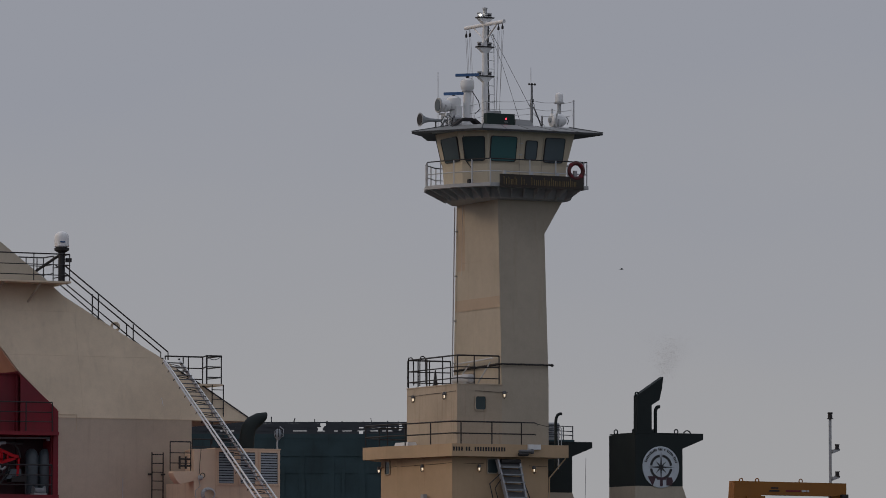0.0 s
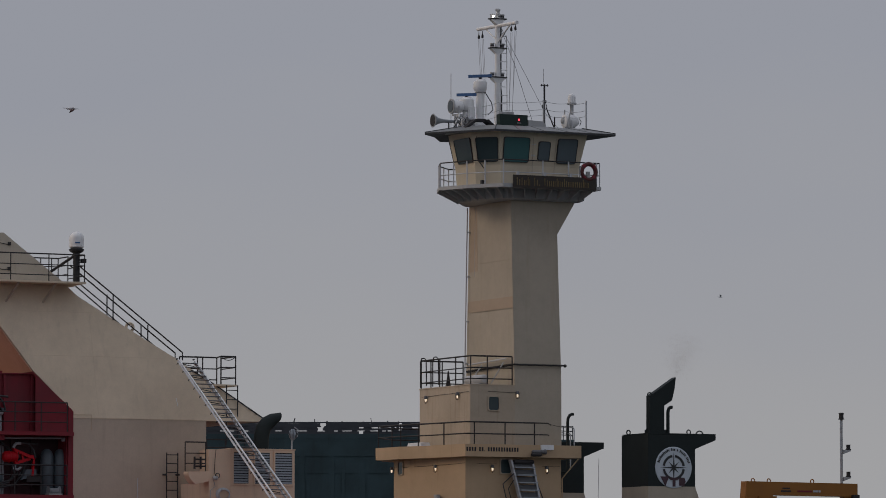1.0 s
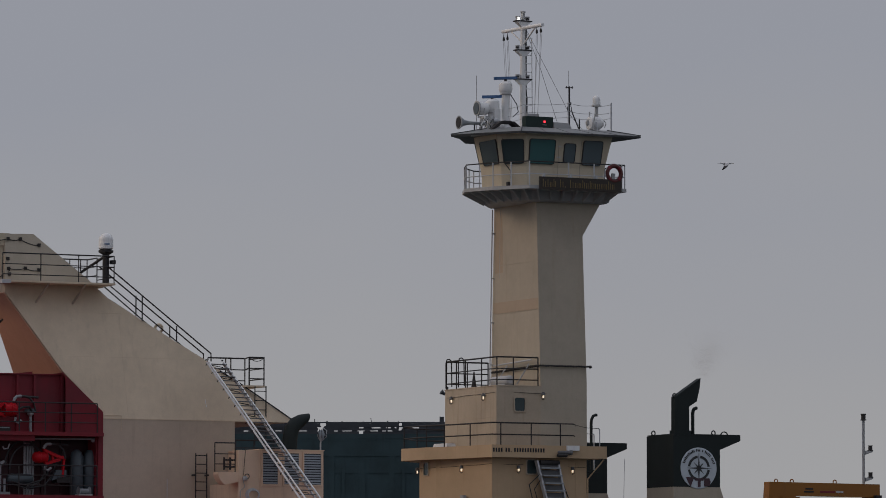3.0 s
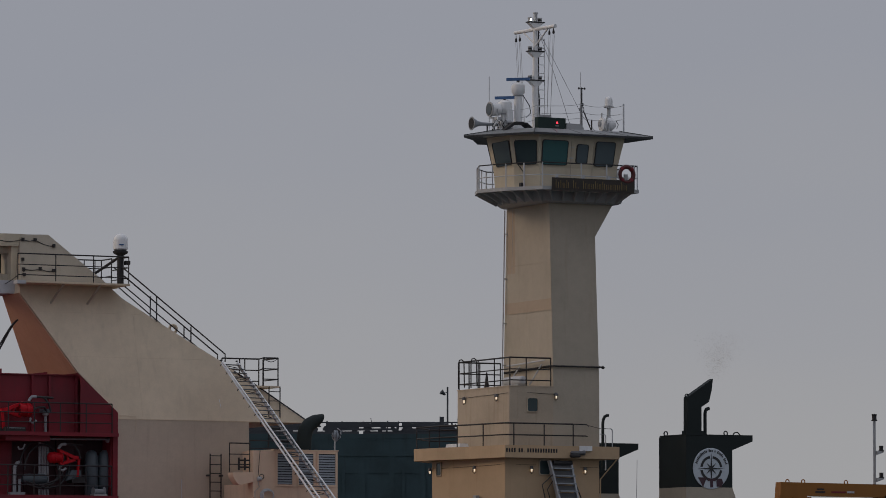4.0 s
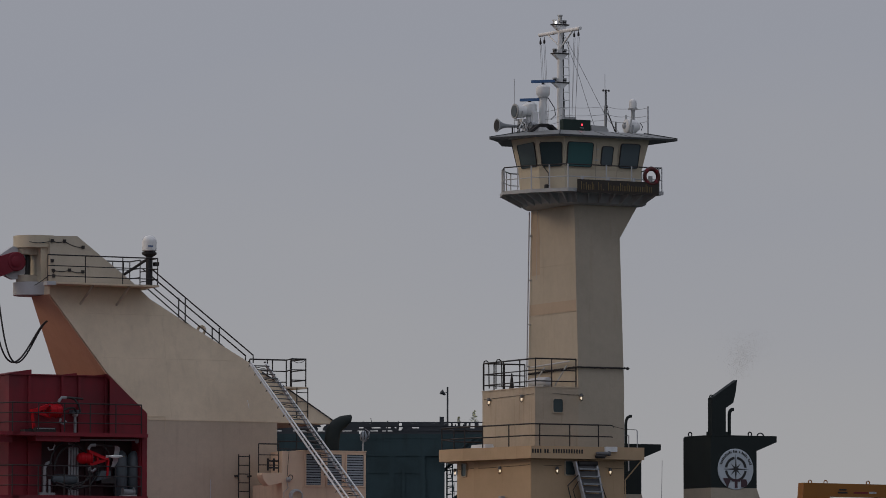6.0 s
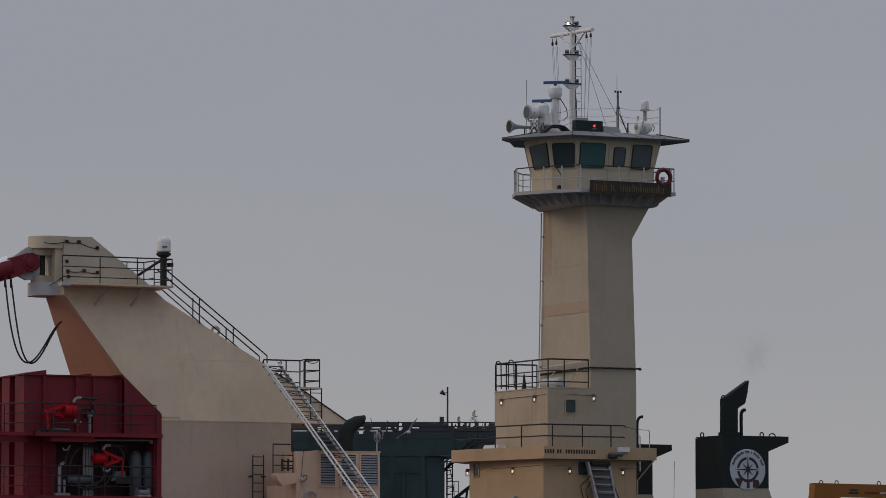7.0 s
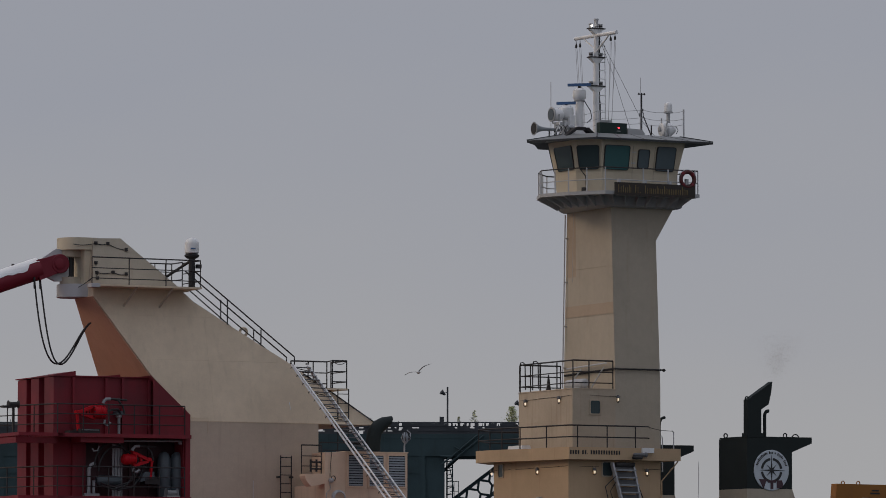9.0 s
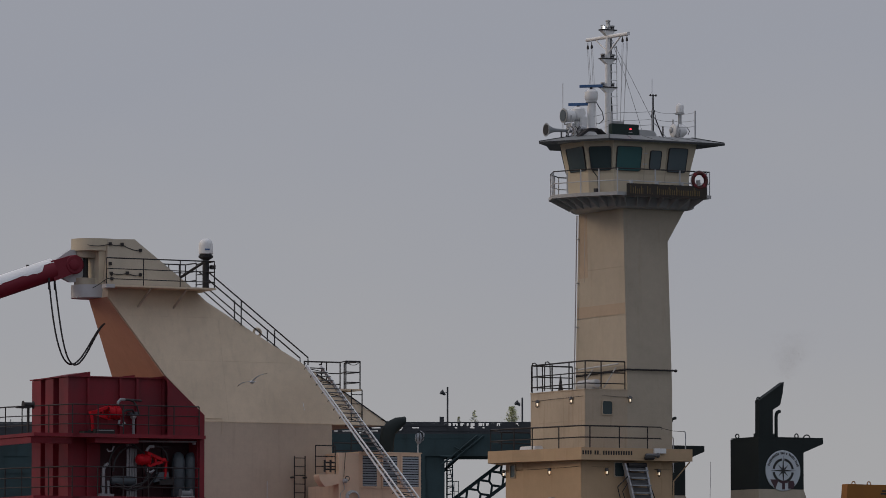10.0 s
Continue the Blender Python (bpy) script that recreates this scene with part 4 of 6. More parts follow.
# red hopper house
HX0, HX1, HY0, HY1, HZ = -24.25, -18.97, 0.42, 4.0, 14.86
hopper = thing("hopper_house", (-21.6, 2.2, 8.0), "dark red ribbed steel hopper house on the barge deck", "hopper")
part("shell", box(HX0 + 0.22, HX1, HY0, HY1, 12.5, HZ), MAROON, hopper, bevel=0.02)
part("lower_shell", box(HX0 + 0.22, -22.95, HY0, HY1, 8.0, 12.498), MAROON, hopper, bevel=0.02)
# bay back and ribs are darker and browner than the red shell
part("bay_back", box(-22.95, HX1, 0.85, HY1, 8.0, 12.498), BAYRED, hopper, "dark brownish red back of the machinery bay")
part("bay_floor", box(-22.95, HX1, HY0, 0.85, 10.12, 10.27), MAROON, hopper)
for y0, y1 in ((0.50, 1.30), (1.85, 2.63), (3.07, 3.95)):
    part("front_panel", box(HX0 - 0.05, HX0 + 0.22, y0, y1, 8.0, HZ - 0.02), MAROON, hopper)
part("corner_rib", box(HX0 - 0.05, HX0 + 0.24, HY0 - 0.02, HY0 + 0.08, 8.0, HZ - 0.01), MAROON, hopper)
for x in (-23.55, -22.2, -21.5, -20.4, -19.6):
    part("rib", box(x, x + 0.10, HY0 - 0.14, HY0, 8.0 if x < -23 else 12.52, HZ - 0.03), MAROON, hopper)
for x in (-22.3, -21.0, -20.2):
    part("bay_rib", box(x, x + 0.10, 0.77, 0.85, 10.27, 12.49), BAYRED, hopper)
part("top_flange", box(HX0 - 0.09, HX1, HY0 - 0.1, HY1 + 0.1, HZ, HZ + 0.04), MAROON, hopper)
part("cover_plate", plate([(HX0 - 0.1, HZ + 0.04), (HX0 + 0.9, HZ + 0.22), (HX0 + 0.95, HZ + 0.22), (HX0 + 0.95, HZ + 0.04)], 0.6, 2.6), MAROON, hopper)
part("cover_plate", plate([(-22.2, HZ + 0.04), (-21.4, HZ + 0.14), (-21.4, HZ + 0.04)], 0.7, 2.6), MAROON, hopper)
cpl = [(-20.32, near_y(14.84) - 0.012, 14.84), (-18.97, near_y(13.52) - 0.012, 13.52), (-18.97, -0.41, 12.52), (-20.32, 0.0, 12.52)]
part("corner_plate", loft([cpl, [(x, y + 0.05, z) for x, y, z in cpl]]), MAROON, hopper)
part("end_post", box(-19.2, -18.97, -0.3, 0.5, 8.0, 13.5), MAROON, hopper)
part("gusset_plate", plate([(-18.95, 13.45), (-18.95, 8.0), (-19.15, 8.0), (-19.15, 13.65)], -0.42, -0.3), MAROON, hopper)


def walkway(z, x0, hh):
    w = part("walkway", box(x0, -19.05, -0.75, HY0, z - 0.14, z), MAROON, hopper, "dark red walkway with railing")
    for xa, xb in ((x0 - 1.6, x0 - 1.5), (HX0 - 0.14, HX0 - 0.06)):
        part("walkway_beam", box(xa, xb, -0.75, HY1 + 1.5, z - 0.13, z - 0.004), MAROON, w)
    part("walkway_end", box(x0 - 1.5, HX0 - 0.14, -0.75, -0.67, z - 0.13, z - 0.004), MAROON, w)
    pts = [(-19.32, -0.72, z), (HX0 - 0.35, -0.72, z), (HX0 - 1.55, 3.0, z), (HX0 - 1.55, 5.4, z)]
    top = part("railing", rod([(x, y, zz + hh) for x, y, zz in pts], 0.026), RAIL, hopper)
    for m in (0.33, 0.66):
        part("rail", rod([(x, y, zz + hh * m) for x, y, zz in pts], 0.02), RAIL, top)
    for k in range(6):
        p = lerp(pts[0], pts[1], k / 5)
        part("post", rod([p, (p[0], p[1], p[2] + hh)], 0.024), RAIL, top)
    for k in (0.35, 0.75, 1.0):
        p = lerp(pts[1], pts[2], k)
        part("post", rod([p, (p[0], p[1], p[2] + hh)], 0.024), RAIL, top)
    gbm = bmesh.new()
    for k in range(40):
        y = -0.55 + k * 0.145
        box(x0 - 1.5, HX0 - 0.14, y, y + 0.03, z - 0.05, z - 0.01, gbm)
    part("grating", gbm, MAROON, w, "open steel grating")


walkway(12.66, HX0 - 0.35, 1.1)
walkway(10.28, HX0 - 0.35, 1.12)
part("walkway_skirt", box(-23.6, -21.8, -0.6, 0.3, 12.32, 12.55), MAROON, hopper)
part("walkway_skirt", box(HX0 - 1.9, HX0 - 0.2, -0.34, -0.24, 12.27, 12.5), MAROON, hopper)
part("walkway_skirt", box(HX0 - 1.9, HX0 - 1.8, -0.24, 3.5, 12.27, 12.5), MAROON, hopper)

# drive units and pipework before the hopper
def drive(x, z, flip, label):
    t = thing("hydraulic_drive", (x, -0.1, z), label, "motor", "red drives on the hopper house")
    f = -0.74 if flip else 0.74
    g = 0.8 if flip else 1.0
    part("drum", turned((x, -0.1, z), [(g * r, h * f) for r, h in ((0.18, -0.38), (0.29, -0.36), (0.29, -0.30), (0.25, -0.28), (0.25, 0.0), (0.28, 0.02), (0.28, 0.07), (0.26, 0.10), (0.25, 0.26), (0.17, 0.36), (0.05, 0.40))], axis="x", n=24), RED, t)
    for k in range(8):
        part("bolt", turned((x - 0.42 * f, -0.1 + 0.25 * g * math.cos(k * 0.785), z + 0.25 * g * math.sin(k * 0.785)), [(0.03, 0), (0.03, 0.06 * f)], axis="x", n=6), RAIL, t)
    part("arm", plate([(x - 0.15 * f, z + 0.33), (x - 1.0 * f, z + 0.08), (x - 1.35 * f, z + 0.04), (x - 1.35 * f, z - 0.08), (x - 1.0 * f, z - 0.05), (x - 0.2 * f, z + 0.2)], -0.25, 0.0), RED, t)
    part("arm", plate([(x - 0.2 * f, z - 0.18), (x - 1.1 * f, z - 0.02), (x - 1.1 * f, z - 0.12), (x - 0.3 * f, z - 0.30)], -0.22, -0.04), RED, t)
    part("web", plate([(x - 0.6 * f, z + 0.16), (x - 0.7 * f, z + 0.16), (x - 0.75 * f, z - 0.12), (x - 0.65 * f, z - 0.12)], -0.2, -0.06), RED, t)
    part("leg", plate([(x - 1.33 * f, z - 0.06), (x - 1.24 * f, z - 0.06), (x - 1.14 * f, z - 0.72), (x - 1.26 * f, z - 0.72)], -0.22, -0.1), RED, t)
    part("elbow", rod([(x + 0.1, -0.28, z + 0.36), (x + 0.2, -0.28, z + 0.48), (x + 0.5, -0.28, z + 0.5), (x + 1.1, -0.2, z + 0.47)], 0.045, 8), RUBBER, t, smooth=True)
    part("elbow_joint", rod([(x + 0.08, -0.28, z + 0.32), (x + 0.11, -0.28, z + 0.40), (x + 0.2, -0.28, z + 0.49), (x + 0.38, -0.28, z + 0.5)], 0.06, 8), PIPEGREY, t, smooth=True)
    part("hose", rod([(x + 0.5, -0.26, z + 0.5), (x + 0.72, -0.26, z + 0.45), (x + 0.9, -0.26, z + 0.25), (x + 0.98, -0.26, z - 0.05)], 0.04, 8), RUBBER, t, smooth=True)
    part("hose", rod([(x + 0.15, -0.3, z - 0.3), (x + 0.12, -0.3, z - 0.45), (x + 0.25, -0.3, z - 0.5), (x + 0.38, -0.3, z - 0.4)], 0.05, 8), PIPEGREY, t, smooth=True)
    part("bracket", box(x - 1.3 * f - 0.3, x - 1.3 * f + 0.3, -0.2, 0.3, z - 0.95, z - 0.72), RAIL, t)


drive(-22.62, 13.50, False, "bright red hydraulic drive on the upper walkway")
drive(-21.4, 11.72, True, "bright red hydraulic drive under the walkway")
pipes = thing("pipe_bundle", (-21.8, 0.2, 10.3), "grey vertical pipes and hoses on the hopper house", "pipes")
for x, z0, z1, r in ((-21.67, 9.5, 13.35, 0.055), (-21.78, 9.5, 12.3, 0.05), (-21.90, 9.5, 12.35, 0.05), (-21.56, 9.5, 12.2, 0.045)):
    part("pipe", rod([(x, 0.2, z0), (x, 0.2, z1)], r, 10), PIPEGREY, pipes, smooth=True)
part("valve", turned((-21.67, 0.2, 13.3), [(0.08, 0), (0.12, 0.04), (0.12, 0.14), (0.06, 0.2)], n=12), GREY, pipes)
part("short_pipe", rod([(-22.95, 0.1, 10.2), (-22.95, 0.1, 11.35), (-22.85, 0.1, 11.5), (-22.7, 0.1, 11.55)], 0.07, 10), PIPEGREY, pipes, smooth=True)
part("short_pipe", rod([(-22.75, 0.1, 10.2), (-22.75, 0.1, 10.9)], 0.055, 10), PIPEGREY, pipes, smooth=True)
part("pipe_foot", box(-23.15, -22.55, 0.0, 0.25, 10.3, 10.4), PIPEGREY, pipes)
arc = [(-22.75 + 1.5 * (1 - math.cos(radians(a))) * 0.5, 0.05, 11.4 + 0.95 * math.sin(radians(a))) for a in range(0, 181, 15)]
part("hose", rod(arc, 0.04, 8), RUBBER, pipes, smooth=True)
part("hose", rod([(x + 0.15, y - 0.08, z - 0.15) for x, y, z in arc], 0.04, 8), RUBBER, pipes, smooth=True)
part("hose", rod([(-22.3, 0, 10.7), (-21.8, -0.05, 10.55), (-21.2, -0.05, 10.65), (-20.8, 0, 11.1), (-20.75, 0, 11.5)], 0.045, 8), RUBBER, pipes, smooth=True)
part("tank", turned((-22.6, 0.2, 10.9), [(0.12, 0), (0.2, 0.1), (0.2, 0.9), (0.12, 1.0)], axis="x", n=16), BOTTLE, pipes, smooth=True)
part("cross_pipe", rod([(-22.6, -0.2, 12.40), (-19.15, -0.2, 12.44)], 0.035, 8), PIPEGREY, pipes, smooth=True)
for x in (-19.80, -19.26):
    tk = thing("gas_bottle", (x, 0.15, 10.2), "tall dark steel gas bottle standing in the hopper house", "gas bottle", "gas bottles")
    part("bottle", turned((x, 0.15, 10.28), [(0.2, 0), (0.26, 0.08), (0.26, 1.45), (0.2, 1.66), (0.08, 1.76)], n=18), BOTTLE, tk, smooth=True)
tray = thing("drip_tray", (-23.0, -0.3, 12.66), "dark drip tray with a pale lip under the drive", "tray")
part("tray", box(-23.55, -22.75, -0.5, 0.2, 12.66, 12.84), RAIL, tray, bevel=0.02)
part("lip", box(-23.5, -22.8, -0.52, -0.5, 12.78, 12.81), PIPEGREY, tray)
part("drain_hook", rod([(-23.0, -0.35, 12.1), (-22.95, -0.35, 12.0), (-22.8, -0.35, 12.02), (-22.72, -0.35, 12.2)], 0.03, 6), PIPEGREY, pipes, smooth=True)
for dz, dx in ((0.0, 0.0), (0.1, 0.12)):
    part("hose", rod([(-21.3 + dx, -0.05, 11.45), (-21.2 + dx, -0.1, 11.1), (-21.45 + dx, -0.1, 10.75 + dz), (-22.0, -0.1, 10.55 + dz), (-22.55, -0.1, 10.7 + dz)], 0.035, 8), RUBBER, pipes, smooth=True)
part("hose", rod([(-21.65, 0.1, 13.45), (-21.8, 0.0, 13.62), (-22.1, -0.1, 13.6), (-22.35, -0.2, 13.5)], 0.045, 8), RUBBER, pipes, smooth=True)
part("valve_block", box(-21.85, -21.5, 0.05, 0.35, 13.42, 13.56), BOTTLE, pipes, bevel=0.02)
part("bracket_tray", plate([(-20.75, 11.25), (-20.35, 11.25), (-20.35, 11.0), (-20.95, 10.85)], -0.2, 0.3), BOTTLE, pipes)
part("rail_end", turned((-19.35, -0.2, 12.38), [(0.05, 0), (0.07, 0.03), (0.07, 0.12)], axis="x", n=10), PIPEGREY, pipes)
winch = thing("small_winch", (-19.75, -0.3, 10.28), "small grey winch on the walkway floor", "winch")
part("drum", turned((-19.95, -0.4, 10.45), [(0.18, 0), (0.1, 0.06), (0.1, 0.4), (0.18, 0.46)], axis="x", n=16), PIPEGREY, winch)
part("base", box(-20.0, -19.45, -0.6, -0.2, 10.28, 10.34), GREY, winch)
knot = thing("hose_reel", (-26.000, 0.6, 13.6), "dark grey hose reel clamped on the railing", "hose reel")
part("reel", turned((-26.100, 0.55, 13.75), [(0.16, 0), (0.1, 0.06), (0.1, 0.36), (0.16, 0.42)], axis="x", n=14), RAIL, knot)
part("frame", box(-26.35, -25.85, 0.4, 0.7, 13.62, 13.7), RAIL, knot)
part("leg", box(-25.92, -25.85, 0.5, 0.6, 12.66, 13.66), RAIL, knot)

# boom with hanging hoses
boom = thing("unloading_boom", (-23.1, 2.15, 19.1), "dark red tubular unloading boom, dusty white on top", "boom")
b0, b1 = Vector((-23.72, 2.1, 19.25)), Vector((-50.0, 2.1, 10.2))
part("tube", rod([Vector((-24.25, 2.1, 19.07)), b1], 0.42, 24), BOOMRED, boom, smooth=True)
bd = (b1 - b0).normalized()
bn = Vector((-bd.z, 0, bd.x))
if bn.z < 0:
    bn = -bn
sn = bmesh.new()
rings = []
rd = random.Random(12)
for k in range(131):
    p = Vector((-24.25, 2.1, 19.07)).lerp(b1, k / 130)
    lo = rd.uniform(8, 26) + (22 if k < 3 else 0)
    rings.append([p + 0.438 * (math.cos(radians(a)) * Vector((0, -1, 0)) + math.sin(radians(a)) * bn) for a in (lo + (138 - lo) * j / 9 for j in range(10))] + [p + 0.40 * (math.cos(radians(a)) * Vector((0, -1, 0)) + math.sin(radians(a)) * bn) for a in (138, 110, 90, 75, 60, lo)])
part("dust_layer", loft(rings, sn), SNOW, boom, "white dusty top of the boom")
part("knuckle", turned((-23.46, 1.75, 19.27), [(0.34, 0.0), (0.37, 0.03), (0.37, 0.66), (0.34, 0.7)], axis="y", n=28), BOOMRED, boom, smooth=True)
part("pin_cap", turned((-23.5, 1.70, 19.26), [(0.17, 0), (0.21, 0.02), (0.21, 0.06)], axis="y", n=22), BOOMRED, boom, smooth=True)
part("yoke", plate([(-24.45, 19.38), (-24.05, 19.48), (-23.62, 19.62), (-23.45, 19.63), (-23.3, 19.0), (-23.5, 18.93), (-23.85, 18.78), (-24.3, 18.60)], 1.78, 2.42), BOOMRED, boom, bevel=0.03)
part("cheek", plate([(-24.2, 19.42), (-23.55, 19.86), (-23.12, 19.86), (-23.02, 19.6), (-23.02, 18.85), (-23.2, 18.62), (-23.55, 18.6), (-24.0, 18.80)], 2.0, 2.22), PALE, boom, "grey cheek plate")
part("lifting_eye", turned((-25.3, 2.1, 19.1), [(0.06, 0), (0.06, 0.12)], n=8), RAIL, boom)
hoses = thing("hanging_hoses", (-23.9, 1.9, 18.6), "pair of black hoses hanging in a loop under the boom", "hose")
for dx, dy in ((0.0, 0.0), (0.34, 0.12)):
    pts = []
    P = [Vector((-24.54 + dx * 0.85, 1.75 + dy, 18.52)), Vector((-24.3 + dx, 1.75, 16.2 - dx * 0.3)), Vector((-24.0 + dx * 0.5, 1.75, 14.65)), Vector((-23.3 + dx * 0.3, 1.75, 14.65)), Vector((-22.85 + dx * 0.3, 1.72, 16.7)), Vector((-22.22, 1.7, 17.02))]
    for k in range(33):
        u = k / 32
        pt = Vector((0, 0, 0))
        for i, c in enumerate(P):
            pt += math.comb(5, i) * u ** i * (1 - u) ** (5 - i) * c
        pts.append(pt)
    part("hose", rod(pts, 0.035, 8), RUBBER, hoses, smooth=True)
    part("coupling", rod([pts[0] + Vector((-0.02, 0, 0.2)), pts[0] + Vector((0, 0, -0.25))], 0.045, 8), RAIL, hoses)

# ---- tug fittings: wheelhouse roof ----
RZ = 25.20


mast = thing("mast", (0.26, 2.0, RZ), "white tubular mast with yard, light platforms and ladder", "mast")
part("pole", turned((0.26, 2.0, RZ - 0.02), [(0.15, 0), (0.13, 0.4), (0.12, 2.2), (0.10, 3.6), (0.085, 4.4)], n=18), WHITE, mast, smooth=True)
part("base_box", box(0.30, 0.86, 1.75, 2.2, RZ, 25.95), GREY, mast)
for i, z in enumerate((27.32, 28.5, 29.68)):
    pf = part("light_platform", loft([[(0.18, 1.9, z - 0.22), (0.36, 1.9, z - 0.22), (0.36, 2.1, z - 0.22), (0.18, 2.1, z - 0.22)], [(-0.04, 1.88, z - 0.03), (0.54, 1.88, z - 0.03), (0.54, 2.12, z - 0.03), (-0.04, 2.12, z - 0.03)], [(-0.04, 1.88, z), (0.54, 1.88, z), (0.54, 2.12, z), (-0.04, 2.12, z)]]), WHITE, mast)
    part("platform_rim", box(-0.10, 0.62, 1.85, 2.15, z, z + 0.045), RAIL, pf)
    for x in (0.02, 0.47):
        lt = part("navigation_light", turned((x, 2.0, z + 0.02), [(0.10, 0), (0.10, 0.04), (0.075, 0.05), (0.075, 0.15), (0.10, 0.16), (0.09, 0.20)], n=14), GREY, pf)
        if i == 2 and x < 0.1:
            part("lit_lens", box(x - 0.03, x + 0.02, 1.86, 1.90, z + 0.08, z + 0.14), WHITEGLOW, lt)
        else:
            part("lens", turned((x, 2.0, z + 0.09), [(0.082, 0), (0.082, 0.06)], n=14), RAIL, lt)
part("top_light", turned((0.27, 2.0, 29.68), [(0.07, 0), (0.08, 0.1), (0.11, 0.14), (0.08, 0.16), (0.08, 0.36), (0.11, 0.38), (0.10, 0.43)], n=14), GREY, mast)
yard = part("yard", rod([(0.26, 0.28, 29.38), (0.26, 3.75, 29.47)], 0.078, 12), WHITE, mast, smooth=True)
part("yard_brace", rod([(0.26, 0.85, 29.38), (0.26, 1.95, 28.75)], 0.035, 8), WHITE, yard)
part("yard_brace", rod([(0.26, 3.0, 29.38), (0.26, 2.05, 28.85)], 0.03, 8), WHITE, yard)
for y in (0.42, 0.78, 3.35, 3.68):
    part("block", turned((0.26, y, 29.02), [(0.015, 0.05), (0.05, 0.08), (0.045, 0.17), (0.015, 0.24), (0.012, 0.34)], n=10), RAIL, yard)
    zb = RZ
    part("halyard", rod([(0.24, y, 29.05), (0.20 + 0.04 * y, 2.0 + (y - 2.0) * 0.85, zb)], 0.008, 5), GREY, yard)
    part("halyard", rod([(0.30, y, 29.05), (0.30, 2.0 + (y - 2.0) * 0.72, zb)], 0.008, 5), GREY, yard)
part("stay", rod([(0.40, 1.9, 29.3), (2.35, 1.9, 26.0), (2.95, 1.6, RZ)], 0.008, 5), RAIL, mast)
part("stay", rod([(0.40, 1.9, 29.2), (0.9, 1.7, 27.8), (1.65, 1.4, RZ)], 0.008, 5), RAIL, mast)
part("conduit", rod([(0.43, 2.0, RZ), (0.44, 2.0, 26.6), (0.40, 2.0, 26.9), (0.41, 2.0, 29.5)], 0.034, 8), RUBBER, mast)
lad = part("ladder_stile", rod([(0.66, 1.95, 25.9), (0.64, 1.95, 29.05)], 0.02, 8), WHITE, mast)
for k in range(10):
    part("ladder_rung", rod([(0.38, 1.95, 25.95 + 0.34 * k), (0.66, 1.95, 25.95 + 0.34 * k)], 0.018, 6), WHITE, lad)


def radar(x, y, zg, zbar, ln, rg, label):
    t = thing("radar", (x, y, RZ), label, "radar", "radars on the wheelhouse")
    ph = zg - rg - RZ
    part("pedestal", turned((x, y, RZ), [(0.30, 0.0), (0.26, 0.12), (0.17, 0.45), (0.165, ph)], n=20), WHITE, t, smooth=True)
    part("collar", turned((x, y, RZ + ph - 0.03), [(0.2, 0), (0.22, 0.02), (0.22, 0.05), (0.2, 0.07)], n=20), GREY, t)
    part("gearbox", turned((x, y, zg - rg), [(rg * 0.62, 0), (rg * 0.95, rg * 0.4), (rg, rg * 0.9), (rg * 0.95, rg * 1.5), (rg * 0.5, rg * 1.85)], n=24), WHITE, t, smooth=True)
    part("spindle", turned((x, y, zg + rg * 0.8), [(0.06, 0), (0.06, zbar - zg - rg * 0.8)], n=12), RAIL, t)
    d = Vector((0.767, -0.64, 0)) * ln
    n = Vector((0.64, 0.767, 0)) * 0.065
    c = Vector((x, y, zbar))
    sc = loft([[c + s * d + n + Vector((0, 0, 0.055)), c + s * d - n + Vector((0, 0, 0.055)), c + s * d - n - Vector((0, 0, 0.055)), c + s * d + n - Vector((0, 0, 0.055))] for s in (-1, 1)])
    part("scanner", sc, NAVY, t, "navy blue scanner bar", bevel=0.02)
    return t


r1 = radar(-0.52, 2.0, 26.98, 27.36, 0.48, 0.28, "white radar pedestal with a navy blue scanner")
for s in (-1, 1):
    part("leg", plate([(-0.95 + 0.12 * s, RZ + 0.30), (-0.95 + 0.30 * s, RZ + 0.30), (-0.95 + 0.82 * s, RZ - 0.1), (-0.95 + 0.66 * s, RZ - 0.1)], 0.95, 1.35), RAIL, r1)
part("skirt", box(-1.13, -0.77, 0.98, 1.32, RZ + 0.22, RZ + 0.33), RAIL, r1)
part("hose", rod([(-0.38, 1.85, 26.7), (-0.12, 1.8, 26.3), (-0.05, 1.8, 26.0), (-0.25, 1.85, 25.8)], 0.018, 6), RUBBER, r1, smooth=True)
r2 = radar(-1.13, 2.0, 26.22, 26.58, 0.40, 0.30, "white squat radar with a short navy blue scanner")
part("bracket", box(-1.2, -0.95, 1.6, 1.75, RZ, 26.05), WHITE, r2)

sl = thing("searchlight", (-1.6, 2.0, RZ), "white round searchlight on a pipe stand", "searchlight")
part("housing", turned((-1.83, 1.95, 26.08), [(0.27, 0), (0.285, 0.03), (0.27, 0.12), (0.24, 0.42), (0.12, 0.5)], axis="x", n=26), WHITE, sl, smooth=True)
part("rim", turned((-1.86, 1.95, 26.08), [(0.24, 0), (0.30, 0.0), (0.30, 0.06), (0.24, 0.06)], axis="x", n=26), GREY, sl)
part("lens", turned((-1.885, 1.95, 26.08), [(0.235, 0), (0.235, 0.02)], axis="x", n=26), BOTTLE, sl)
part("yoke", rod([(-1.65, 1.65, 26.08), (-1.65, 1.65, 25.75), (-1.65, 2.2, 25.75), (-1.65, 2.2, 26.08)], 0.03, 8), GREY, sl)
part("stand", rod([(-1.65, 1.95, 25.75), (-1.65, 1.95, 25.15)], 0.06, 10), PALE, sl)
